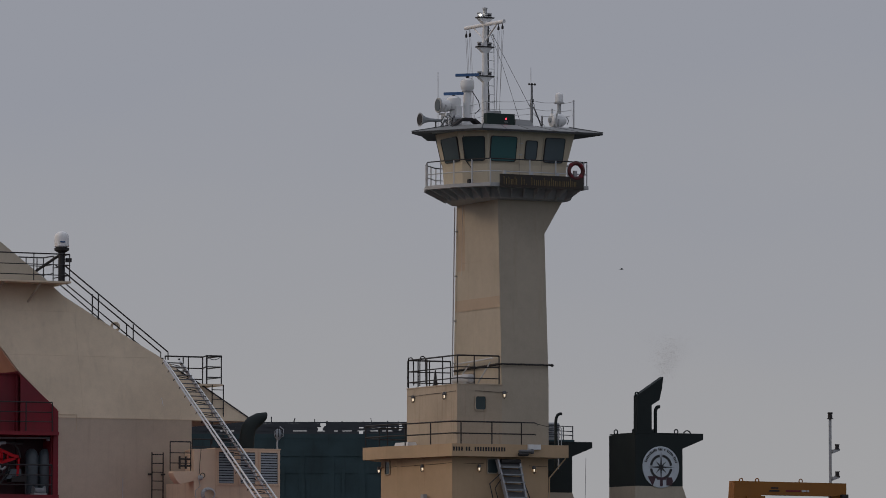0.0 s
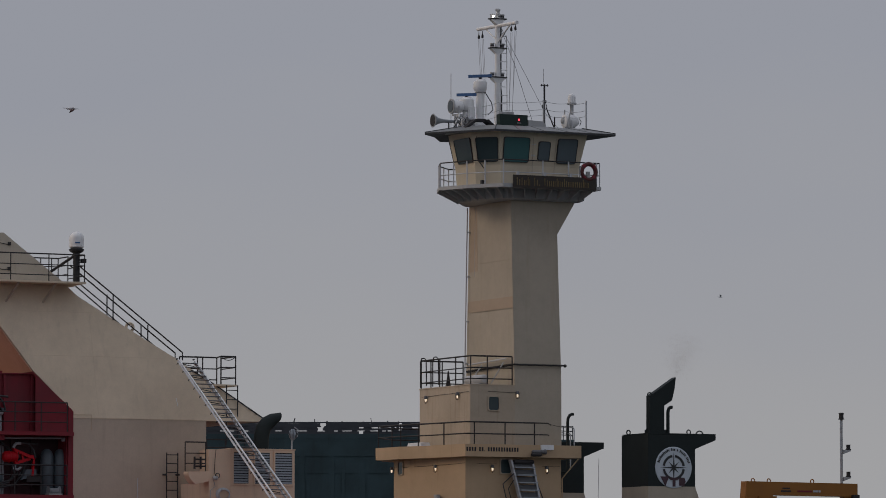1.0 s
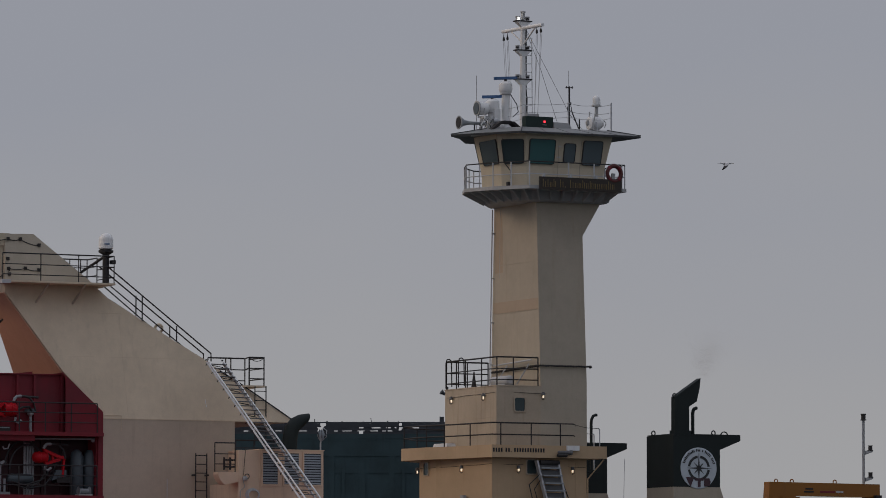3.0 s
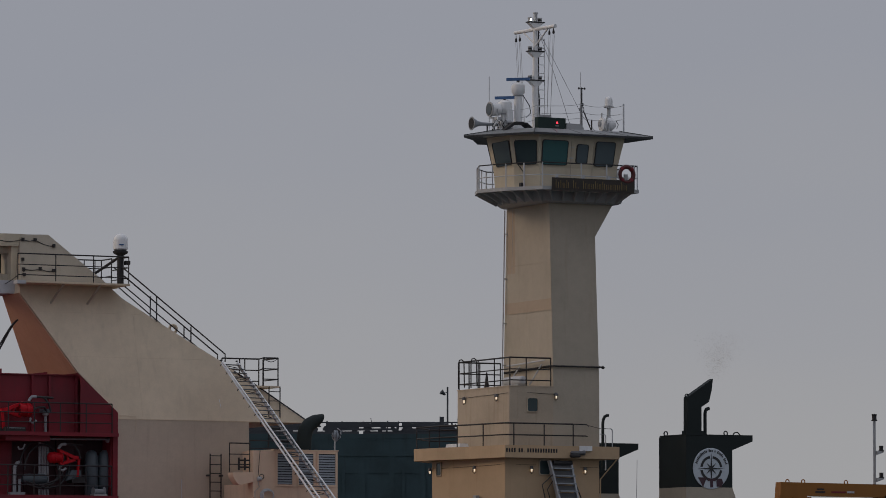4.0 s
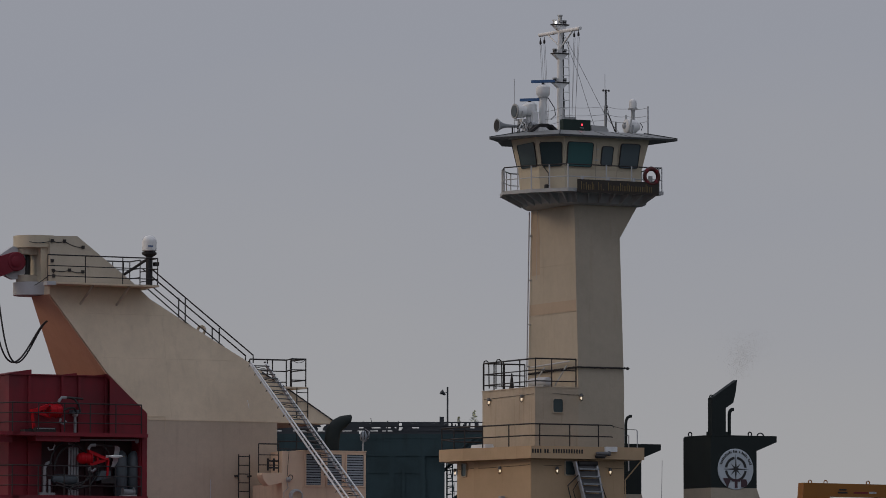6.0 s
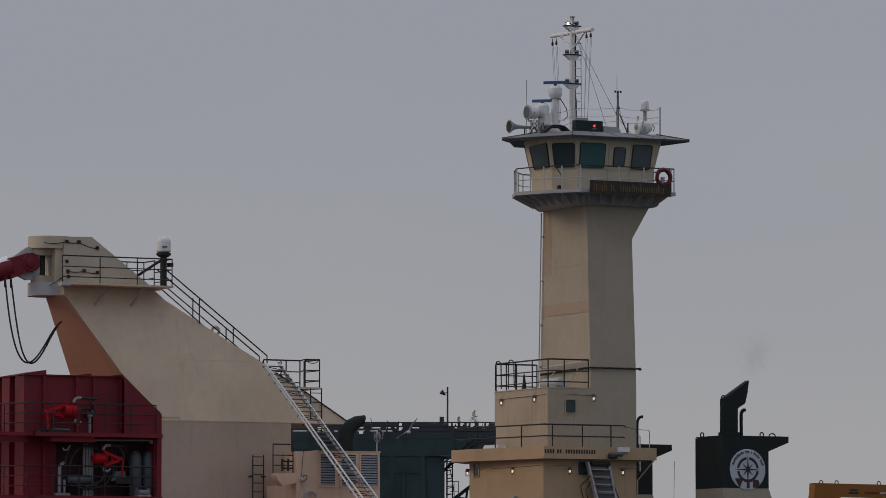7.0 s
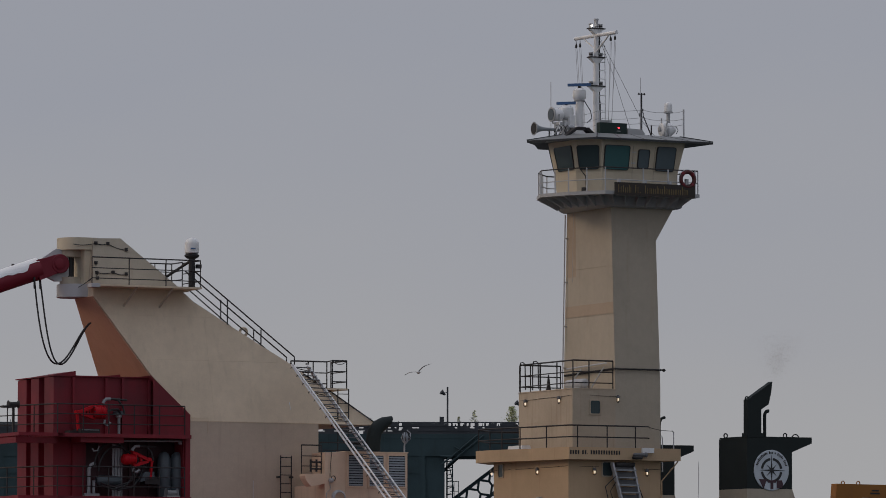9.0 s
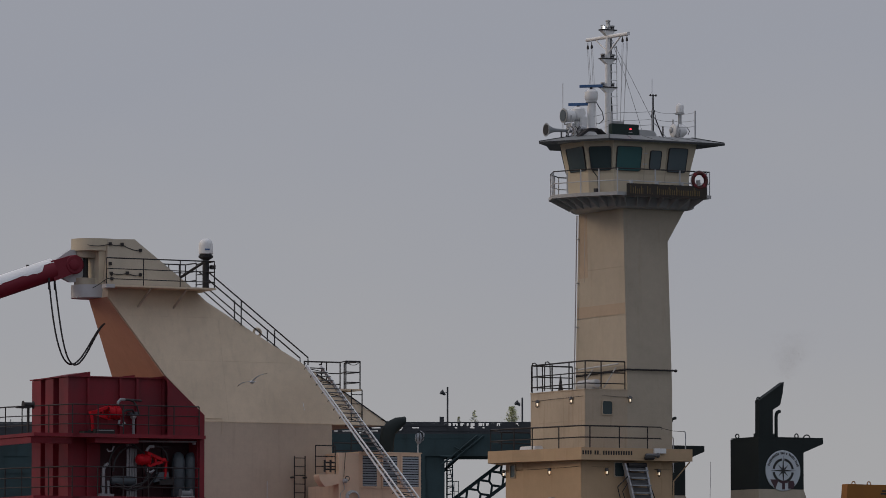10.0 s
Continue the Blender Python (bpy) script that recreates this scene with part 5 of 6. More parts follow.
for k in range(4):
    part("linkage", rod([(-1.7 + 0.14 * k, 1.6, 25.2), (-1.55 + 0.14 * k, 1.7, 25.55 + 0.1 * (k % 2))], 0.03, 6), PALE, sl)
for k, (xa, za, xb, zb) in enumerate(((-1.95, 25.25, -1.7, 25.75), (-1.55, 25.3, -1.4, 25.8), (-1.9, 25.5, -1.45, 25.45), (-1.3, 25.22, -1.15, 25.6))):
    part("pipe", rod([(xa, 1.5, za), (lerp((xa,), (xb,), 0.5)[0] + 0.08, 1.45, (za + zb) / 2 + 0.12), (xb, 1.5, zb)], 0.028, 6), PALE if k % 2 else WHITE, sl, smooth=True)
for k in range(3):
    part("cable", rod([(-1.85 + 0.2 * k, 1.42, 25.15), (-1.98 + 0.22 * k, 1.42, 25.4), (-1.8 + 0.2 * k, 1.42, 25.62), (-1.66 + 0.2 * k, 1.42, 25.5), (-1.7 + 0.2 * k, 1.42, 25.25)], 0.014, 6), RUBBER, sl, smooth=True)
part("clamp", box(-1.75, -1.5, 1.5, 1.75, 25.62, 25.74), GREY, sl)
part("spotlight", turned((-1.35, 1.5, 25.55), [(0.1, 0), (0.1, 0.2), (0.05, 0.28)], axis="x", n=14), PALE, sl)

hn = thing("air_horn", (-2.1, 1.9, 25.1), "grey trumpet-shaped air horn", "horn")
part("trumpet", turned((-2.66, 1.95, 25.47), [(0.27, 0), (0.28, 0.01), (0.2, 0.1), (0.12, 0.25), (0.075, 0.45), (0.055, 0.9), (0.075, 1.0), (0.075, 1.15)], axis="x", n=24), PIPEGREY, hn, smooth=True)
part("throat", turned((-2.67, 1.95, 25.47), [(0.22, 0), (0.22, 0.012)], axis="x", n=24), DARK, hn)
for x in (-1.95, -1.7):
    part("stand", rod([(x, 1.95, 25.43), (x, 1.95, 25.02)], 0.03, 8), RAIL, hn)

led = thing("display_box", (0.2, 0.6, 25.2), "black display box with one red light", "display")
part("case", box(-0.42, 0.82, 0.45, 0.75, 25.18, 25.70), material("dark green box paint", (0.016, 0.034, 0.03), 0.5, spec=0.3), led, bevel=0.015)
part("red_light", turned((0.43, 0.44, 25.50), [(0.042, 0), (0.036, 0.015)], axis="y", n=14), REDGLOW, led, "glowing red light")
part("lettering_bar", box(0.34, 0.52, 0.441, 0.449, 25.36, 25.385), GREY, led)
hb = thing("roof_locker", (1.2, 0.6, 25.2), "low grey roof locker with rounded end", "locker")
part("body", loft([[(0.84, y, 25.2), (1.62, y, 25.2), (1.62, y, 25.33), (1.50, y, 25.48), (0.84, y, 25.50)] for y in (0.4, 0.85)]), GREY, hb, bevel=0.02)

wa = thing("whip_antenna", (2.2, 1.9, RZ), "thin whip antenna on a grey post", "antenna", "whip antennas")
part("post", rod([(2.28, 1.9, 25.15), (2.28, 1.9, 26.5)], 0.035, 8), GREY, wa)
part("whip", rod([(2.28, 1.9, 26.5), (2.28, 1.9, 27.78)], 0.012, 6), PALE, wa)
wa2 = thing("whip_antenna", (-1.68, 2.0, 25.2), "thin grey whip antenna", "antenna", "whip antennas")
part("whip", rod([(-1.68, 2.3, 25.1), (-1.68, 2.3, 27.44)], 0.013, 6), GREY, wa2)
ws = thing("weather_station", (2.33, 1.9, RZ), "black weather station with wind cups on a post", "weather station")
part("post", rod([(2.33, 1.9, 25.15), (2.33, 1.9, 27.1)], 0.03, 8), RAIL, ws)
part("cross_arm", rod([(2.20, 1.9, 27.1), (2.46, 1.9, 27.12)], 0.016, 6), RAIL, ws)
for x in (2.20, 2.33, 2.46):
    part("cup", turned((x, 1.9, 27.1), [(0.02, -0.03), (0.05, 0.0), (0.02, 0.06)], n=10), RAIL, ws)
part("ring", rod([(2.33 + 0.10 * math.cos(a), 1.9, 26.25 + 0.13 * math.sin(a)) for a in (2 * math.pi * k / 14 for k in range(14))], 0.014, 6, closed=True), RAIL, ws)
part("sensor", turned((2.35, 1.88, 26.4), [(0.05, 0), (0.05, 0.1)], n=10), RAIL, ws)
part("brace", rod([(2.35, 1.8, 26.2), (2.63, 1.5, RZ)], 0.025, 6), RAIL, ws)
part("short_post", rod([(2.73, 1.8, 25.15), (2.73, 1.8, 25.85)], 0.03, 8), RAIL, ws)

sd2 = thing("satellite_dome", (3.3, 1.4, 25.2), "small white satellite dome on a grey post", "antenna", "satellite domes")
part("post", rod([(3.3, 1.4, 25.05), (3.3, 1.4, 26.4)], 0.075, 12), GREY, sd2)
part("mount_plate", turned((3.3, 1.4, 26.33), [(0.2, 0), (0.2, 0.05)], n=18), GREY, sd2)
part("radome", turned((3.3, 1.4, 26.38), dome_profile(0.16, 0.40), n=22), WHITE, sd2, smooth=True)
part("side_post", rod([(2.98, 1.4, 25.05), (2.98, 1.4, 26.1)], 0.03, 8), GREY, sd2)
fl = thing("covered_searchlight", (3.15, 1.3, 25.2), "cream round covered searchlight on the roof", "searchlight")
part("body", turned((2.82, 1.25, 25.62), [(0.14, 0.0), (0.27, 0.06), (0.30, 0.28), (0.26, 0.5), (0.12, 0.68)], axis="x", n=24), WHITE, fl, smooth=True)
part("yoke", rod([(3.05, 0.95, 25.65), (3.1, 0.95, 25.2), (3.1, 1.5, 25.1)], 0.035, 8), PALE, fl)
part("side_arm", rod([(2.95, 0.92, 25.2), (2.9, 0.92, 25.62), (3.0, 0.95, 25.95)], 0.032, 8), GREY, fl, smooth=True)
part("rear_cap", turned((2.74, 1.25, 25.64), [(0.05, 0), (0.12, 0.04), (0.12, 0.1)], axis="x", n=14), GREY, fl)
part("handle", rod([(3.42, 1.0, 25.75), (3.5, 0.95, 25.6), (3.45, 1.0, 25.45)], 0.016, 6), RAIL, fl)
part("knob", turned((3.5, 1.2, 25.15), [(0.09, 0), (0.09, 0.1), (0.03, 0.16)], n=12), GREY, fl)

line = thing("roof_lifeline", (1.5, 0.2, 25.0), "grey posts with sagging rope lines round the roof", "rope")
posts = [(-0.1, 1.1, 26.22), (2.0, 1.1, 26.32), (3.33, 0.2, 26.37)]
part("post", rod([(-0.1, 1.1, 25.15), posts[0]], 0.04, 8), PALE, line)
part("post", rod([(3.33, 0.2, 24.95), posts[2]], 0.035, 8), PALE, line)
for h in (0.0, 0.32, 0.55):
    cable([(-0.7, 2.2, 26.1 - h), (posts[0][0], posts[0][1], 26.25 - h), (2.15, 1.5, 26.42 - h), (2.9, 1.1, 26.32 - h), (posts[2][0], posts[2][1], 26.3 - h)], 0.009, 0.05, line, GREY, "rope")

# ---- gallery board, lifebuoy ----
board = thing("name_board", (1.2, -1.08, 22.85), "dark brown name board with dull gold lettering bars", "sign")
part("panel", box(-0.62, 3.08, -1.13, -1.07, 22.64, 23.14), material("dark brown board", (0.028, 0.02, 0.014), 0.5), board, bevel=0.01)
x = -0.47
for word in (4, 2, 12):
    for k in range(word):
        tall = k == 0 or (word == 12 and k in (3, 5, 10)) or (word == 4 and k in (1, 3))
        w = 0.15 if k == 0 else 0.105
        h = 0.32 if tall else 0.21
        if word == 4 and k == 1:
            w, h = 0.04, 0.30
        if word == 2 and k == 1:
            w, h = 0.045, 0.05
        part("lettering_bar", box(x, x + 0.026, -1.142, -1.128, 22.73, 22.73 + h), GOLD, board)
        if w > 0.09:
            part("lettering_bar", box(x + w * 0.72, x + w * 0.72 + 0.024, -1.142, -1.128, 22.73, 22.73 + min(h, 0.24)), GOLD, board)
        x += w + 0.062
    x += 0.13
for xx in (-0.45, 0.75, 1.9):
    part("bracket", box(xx, xx + 0.10, -1.12, -1.0, 23.14, 23.28), PALE, board)
buoy = thing("lifebuoy", (2.77, -1.1, 23.38), "dark red lifebuoy hung on the gallery rail", "lifebuoy")
part("ring", rod([(2.77 + 0.31 * math.cos(a), -1.06, 23.38 + 0.31 * math.sin(a)) for a in (2 * math.pi * k / 28 for k in range(28))], 0.085, 12, closed=True), RINGRED, buoy, smooth=True)
for a in (45, 135, 225, 315):
    c = Vector((2.77 + 0.31 * math.cos(radians(a)), -1.06, 23.38 + 0.31 * math.sin(radians(a))))
    tdir = Vector((-math.sin(radians(a)), 0, math.cos(radians(a))))
    part("band", rod([c - tdir * 0.05, c + tdir * 0.05], 0.093, 12), MAROON, buoy)
part("grab_line", rod([(2.77 + 0.40 * math.cos(a), -1.08, 23.38 + 0.40 * math.sin(a)) for a in (2 * math.pi * k / 20 for k in range(20))], 0.012, 5, closed=True), PALE, buoy)
part("cover", box(2.72, 2.86, -1.0, -0.9, 23.1, 23.4), GREY, buoy, "grey bracket behind the lifebuoy")

# ---- lower decks ----
DECKRUN = [(0.43, -0.87), (-2.6, -0.87), (-3.0, 1.75), (-3.47, 3.2), (-3.60, 4.98), (-2.25, 6.55), (3.0, 6.55)]
dr = part("deck_railing", rod([(x, y, 13.36) for x, y in DECKRUN], 0.03), RAIL, tug)
part("rail", rod([(x, y, 12.90) for x, y in DECKRUN], 0.026), RAIL, dr)
for x, y in ((0.43, -0.87), (-2.22, -0.87), (-0.87, -0.87), (-2.83, 0.60), (-3.16, 2.23), (-3.47, 3.20), (-3.6, 4.98), (-2.25, 6.55), (0.4, 6.55)):
    part("post", rod([(x, y, 12.45), (x, y, 13.36)], 0.026), RAIL, dr)
for h in (0.87, 0.41):
    part("rail_end", rod([(0.40, -0.87, 12.49 + h), (1.02, -0.87, 12.49 + h), (1.08, -0.84, 12.47 + h)], 0.024), RAIL, dr)
part("chain", rod([(1.05, -0.86, 13.33), (1.6, -0.86, 13.22), (2.15, -0.86, 13.2)], 0.011, 5), RAIL, dr)
part("bent_post", rod([(2.2, -0.86, 12.49), (2.2, -0.86, 13.16), (2.12, -0.86, 13.22)], 0.02, 6), PALE, dr)
hr = railing(tug, [(-0.1, 0.03, 14.89), (-1.93, 0.03, 14.89), (-1.93, 4.5, 14.89), (-0.05, 4.5, 14.89)], 0.0, 1.12, (0.2, 0.59), ((0.6,), (0.3, 0.62, 0.8), (0.5,)), RAIL, 0.027, "house_railing")
for y in (3.3, 4.42):
    part("ladder_arch", rod([(-2.0, y, 14.93), (-2.0, y, 15.95), (-1.95, y, 16.1), (-1.85, y, 16.12), (-1.75, y, 16.05), (-1.73, y, 15.0)], 0.025, 8), RAIL, hr)
raft = thing("life_raft_canister", (-0.9, 1.2, 14.97), "cream life raft canister lying on the house top", "life raft")
part("canister", turned((-0.95, 0.75, 15.14), [(0.13, 0), (0.19, 0.05), (0.19, 0.6), (0.205, 0.62), (0.205, 0.74), (0.19, 0.76), (0.19, 1.45), (0.13, 1.5)], axis="y", n=10), PALE, raft, smooth=True)
part("cradle", box(-1.12, -0.78, 0.9, 2.1, 14.89, 15.0), GREY, raft)
davit = thing("davit", (-0.5, 1.5, 14.97), "pale pipe davit folded against the tower", "davit")
part("arm", rod([(-0.25, 3.6, 15.85), (-0.2, 0.4, 15.95)], 0.035, 8), PALE, davit)
part("strut", rod([(-0.6, 0.9, 14.98), (-0.25, 0.5, 15.8)], 0.03, 8), PALE, davit)
part("strut", rod([(-0.6, 2.9, 14.98), (-0.25, 2.4, 15.8)], 0.03, 8), PALE, davit)
cone = thing("vent_cowl", (-1.7, 2.6, 14.97), "small black cone-shaped vent", "vent")
part("cone", turned((-1.7, 2.5, 14.88), [(0.13, 0), (0.09, 0.1), (0.03, 0.6), (0.015, 0.66)], n=12), RAIL, cone)
raft2 = thing("life_raft_canister", (-2.7, 2.6, 12.1), "cream life raft canister behind the bulwark", "life raft")
part("canister", loft([[(-2.85, 2.6, 12.35), (-2.5, 2.6, 12.35), (-2.5, 3.8, 12.35), (-2.85, 3.8, 12.35)], [(-2.9, 2.55, 12.45), (-2.45, 2.55, 12.45), (-2.45, 3.85, 12.45), (-2.9, 3.85, 12.45)], [(-2.85, 2.6, 12.66), (-2.5, 2.6, 12.66), (-2.5, 3.8, 12.66), (-2.85, 3.8, 12.66)]]), WHITE, raft2, bevel=0.04)
part("cradle", box(-2.85, -2.5, 2.8, 3.6, 12.06, 12.36), GREY, raft2)

x = -2.58
for k in range(19):
    if k in (4, 7):
        x += 0.09
    w = 0.04 if k == 6 else 0.094
    part("lettering_bar", box(x, x + w * 0.7, -0.912, -0.899, 12.21, 12.37 if k != 6 else 12.24), RAIL, tug)
    x += w + 0.022


part("weld_line", rod([(-1.972, 0.0, 13.62), (-1.972, 4.55, 13.62)], 0.006, 5), HOUSE, house)


def porthole(cx, cy, cz, w, h, axis, parent):
    r = 0.07

    def loop(g, out):
        pts = []
        for sx, sz, a0 in ((1, 1, 0), (-1, 1, 90), (-1, -1, 180), (1, -1, 270)):
            for s in range(4):
                a = radians(a0 + 30 * s)
                u, v = sx * (w / 2 + g - r) + r * math.cos(a), sz * (h / 2 + g - r) + r * math.sin(a)
                pts.append((cx + u, cy - out, cz + v) if axis == "y" else (cx - out, cy - u, cz + v))
        return pts

    fr = part("porthole", loft([loop(0.045, -0.02), loop(0.045, 0.04), loop(0.0, 0.045), loop(0.0, 0.01)], caps=False), HOUSE, parent, "rounded window in a painted frame")
    pane = bmesh.new()
    pane.faces.new([pane.verts.new(p) for p in loop(0.004, 0.015)])
    part("pane", pane, GLASS, fr)


porthole(-0.94, 0.0, 14.14, 0.44, 0.52, "y", house)
porthole(-0.61, -0.4, 11.65, 0.44, 0.54, "y", deckhouse)
porthole(-3.05, 4.05, 11.66, 0.40, 0.48, "x", deckhouse)

bulb_lamps = ((-2.05, 3.85, 14.40, 0), (-2.05, 1.0, 14.42, 0), (0.08, -0.08, 14.46, 1), (-3.13, 4.75, 11.56, 0), (-2.72, 1.6, 11.56, 0), (-1.23, -0.48, 11.52, 1), (1.18, -0.48, 11.50, 1))
for lx, ly, lz, sidewall in bulb_lamps:
    t = thing("bulkhead_lamp", (lx, ly, lz), "lit caged bulkhead lamp on the beige wall", "lamp", "bulkhead lamps")
    part("bracket", rod([(lx + (0 if sidewall else 0.1), ly + (0.1 if sidewall else 0), lz + 0.13), (lx, ly, lz + 0.14)], 0.045, 8), GREY, t)
    part("cap", turned((lx, ly, lz + 0.06), [(0.07, -0.01), (0.075, 0.03), (0.05, 0.12)], n=12), TREAD, t)
    part("bulb", turned((lx, ly, lz - 0.08), [(0.012, 0.02), (0.034, 0.045), (0.038, 0.14)], n=12), LAMPGLOW, t, "warm lit bulb")
    for k in range(4):
        a = radians(45 + 90 * k)
        part("cage_bar", rod([(lx + 0.07 * math.cos(a), ly + 0.07 * math.sin(a), lz + 0.07), (lx + 0.07 * math.cos(a), ly + 0.07 * math.sin(a), lz - 0.08), (lx, ly, lz - 0.13)], 0.008, 5), RAIL, t)
cable([(-1.98, 4.4, 14.55), (-1.99, 2.6, 14.57), (-1.99, 0.1, 14.6), (-1.0, -0.015, 14.62), (0.25, -0.015, 14.58)], 0.008, 0.01, house, RAIL)
cable([(-3.07, 4.6, 11.7), (-3.06, 3.3, 11.7), (-2.72, 1.8, 11.72), (-2.4, -0.38, 11.76), (-1.0, -0.415, 11.74)], 0.008, 0.012, deckhouse, RAIL)
cable([(1.0, -0.415, 11.68), (1.8, -0.415, 11.67)], 0.008, 0.01, deckhouse, RAIL)
part("drain_pipe", rod([(1.88, -0.44, 9.0), (1.88, -0.44, 11.2), (2.4, -0.85, 11.98)], 0.03, 8), BUFF, deckhouse)
part("fuse_box", box(-2.86, -2.7, 1.2, 1.45, 10.36, 10.55), GREY, deckhouse)
for x in (1.35,):
    part("panel_seam", box(x, x + 0.02, -0.408, -0.396, 8.0, 12.0), BUFF, deckhouse)
flood = thing("bow_floodlight", (0.6, -1.0, 12.2), "black floodlight pair and white box on the bulwark", "floodlight")
part("lamp_body", turned((0.25, -1.0, 12.22), [(0.04, 0), (0.07, 0.05), (0.07, 0.5), (0.10, 0.56), (0.10, 0.62)], axis="x", n=14), TREAD, flood)
part("lamp_body", turned((0.2, -1.05, 12.1), [(0.05, 0), (0.07, 0.05), (0.07, 0.4), (0.03, 0.46)], axis="x", n=14), RAIL, flood)
part("white_box", box(0.68, 1.22, -1.0, -0.9, 12.30, 12.5), WHITE, flood)

stair = thing("deck_stair", (0.2, -1.0, 10.0), "grey aluminium stair hung on the deckhouse side", "stairs")
for xt, xb in ((-0.58, 0.06), (0.36, 0.72)):
    part("stringer", loft([[(x, -0.78, z), (x + 0.07, -0.78, z), (x + 0.07, -0.56, z), (x, -0.56, z)] if z > 10 else [(x, -1.55, z), (x + 0.07, -1.55, z), (x + 0.07, -1.33, z), (x, -1.33, z)] for x, z in ((xt, 11.9), (xb, 8.2))]), PALE, stair)
part("handrail", rod([(-0.5, -0.9, 11.35), (-1.03, -1.0, 10.93), (-0.95, -1.1, 10.4), (-0.3, -1.6, 8.6)], 0.022, 6), RAIL, stair)
part("handrail", rod([(-0.5, -0.9, 11.1), (-0.8, -1.0, 10.75), (-0.7, -1.1, 10.3), (-0.1, -1.6, 8.6)], 0.018, 6), RAIL, stair)
part("handrail", rod([(0.45, -0.9, 11.2), (0.75, -1.1, 10.2), (1.3, -1.6, 8.4)], 0.022, 6), RAIL, stair)
for k in range(11):
    q = k / 11
    z = 11.62 - 3.3 * q
    x0, x1 = -0.52 + 0.64 * (11.9 - z) / 3.7, 0.37 + 0.36 * (11.9 - z) / 3.7
    part("tread", box(x0, x1, -1.02 - 0.72 * q, -0.72 - 0.72 * q, z - 0.05, z), LOUVRE, stair)
    part("riser", box(x0, x1, -0.73 - 0.72 * q, -0.72 - 0.72 * q, z - 0.05, z + 0.2), TREAD, stair)
part("shade_roll", rod([(-0.42, -0.75, 11.82), (0.42, -0.75, 11.82)], 0.10, 10), RAIL, stair)

# ---- funnels ----
fun = thing("funnel", (5.6, -1.5, 6.5), "black-topped tan funnel with a slanted exhaust and pale round emblem", "funnel", "tug funnels")
part("casing", box(4.58, 6.70, -2.6, -0.4, 10.88, 12.93), BLACK, fun, bevel=0.02)
part("base", loft([[(4.58, -2.6, 6.5), (8.3, -2.6, 6.5), (8.3, -0.4, 6.5), (4.58, -0.4, 6.5)], [(4.58, -2.6, 10.88), (6.70, -2.6, 10.88), (6.70, -0.4, 10.88), (4.58, -0.4, 10.88)]]), TAN, fun, "tan lower casing")
part("after_wing", plate([(6.68, 12.36), (7.65, 12.74), (7.65, 12.985), (4.60, 12.985), (4.60, 12.94), (6.68, 12.94)], -2.58, -0.42), BLACK, fun)
far_fun = copy_thing(fun, ship(0) @ pose(5.72, 8.2, 6.5))
far_fun["base"] = (5.72, 8.2, 6.5)
RIDERS.append(far_fun)
sx = 0.53
part("exhaust", loft([[(x, y, z) for x, z in ((4.64 + sx, 12.9), (5.29 + sx, 12.9), (5.29 + sx, 14.12), (5.64 + sx, 14.33), (5.76 + sx, 14.8), (5.82 + sx, 15.26), (4.65 + sx, 14.50))] for y in (-1.68, -1.36)]), BLACK, fun, "slanted black exhaust", bevel=0.02)
part("exhaust_foot", box(4.60 + sx, 5.34 + sx, -1.75, -1.3, 12.95, 13.16), BLACK, fun)
part("small_pipe", rod([(5.55 + sx, -1.5, 12.95), (5.55 + sx, -1.5, 13.85), (5.565 + sx, -1.5, 13.95), (5.61 + sx, -1.5, 14.03), (5.68 + sx, -1.5, 14.07), (5.74 + sx, -1.5, 14.07)], 0.07, 10), BLACK, fun, smooth=True)
for x, y in ((4.78, -0.6), (6.8, -1.9)):
    part("lifting_eye", rod([(x + 0.08 * math.cos(a), y, 13.07 + 0.09 * math.sin(a)) for a in (2 * math.pi * k / 12 for k in range(12))], 0.025, 6, closed=True), BLACK, fun)
part("lifting_eye", rod([(4.64 + sx + 0.05 + 0.08 * math.cos(a), -1.55, 14.55 + 0.08 * math.sin(a)) for a in (2 * math.pi * k / 12 for k in range(12))], 0.025, 6, closed=True), BLACK, fun)
part("top_hoop", rod([(7.35 + 0.16 * math.cos(a), -1.8, 12.97 + 0.16 * math.sin(a)) for a in (math.pi * k / 8 for k in range(9))], 0.025, 6), BLACK, fun)
EX, EZ, ER = 5.71, 11.63, 0.82
em = part("emblem", turned((EX, -2.64, EZ), [(ER - 0.02, 0), (ER, 0.012), (ER, 0.035)], axis="y", n=44), LOGOBLUE, fun, "pale blue round emblem")


def arcbar(r0, r1, a0, a1, y0=-2.652, y1=-2.638):
    steps = max(2, int(abs(a1 - a0) / 8))
    outer = [(EX + r1 * math.sin(radians(a0 + (a1 - a0) * k / steps)), EZ + r1 * math.cos(radians(a0 + (a1 - a0) * k / steps))) for k in range(steps + 1)]
    inn = [(EX + r0 * math.sin(radians(a0 + (a1 - a0) * k / steps)), EZ + r0 * math.cos(radians(a0 + (a1 - a0) * k / steps))) for k in range(steps, -1, -1)]
    return plate(outer + inn, y0, y1)


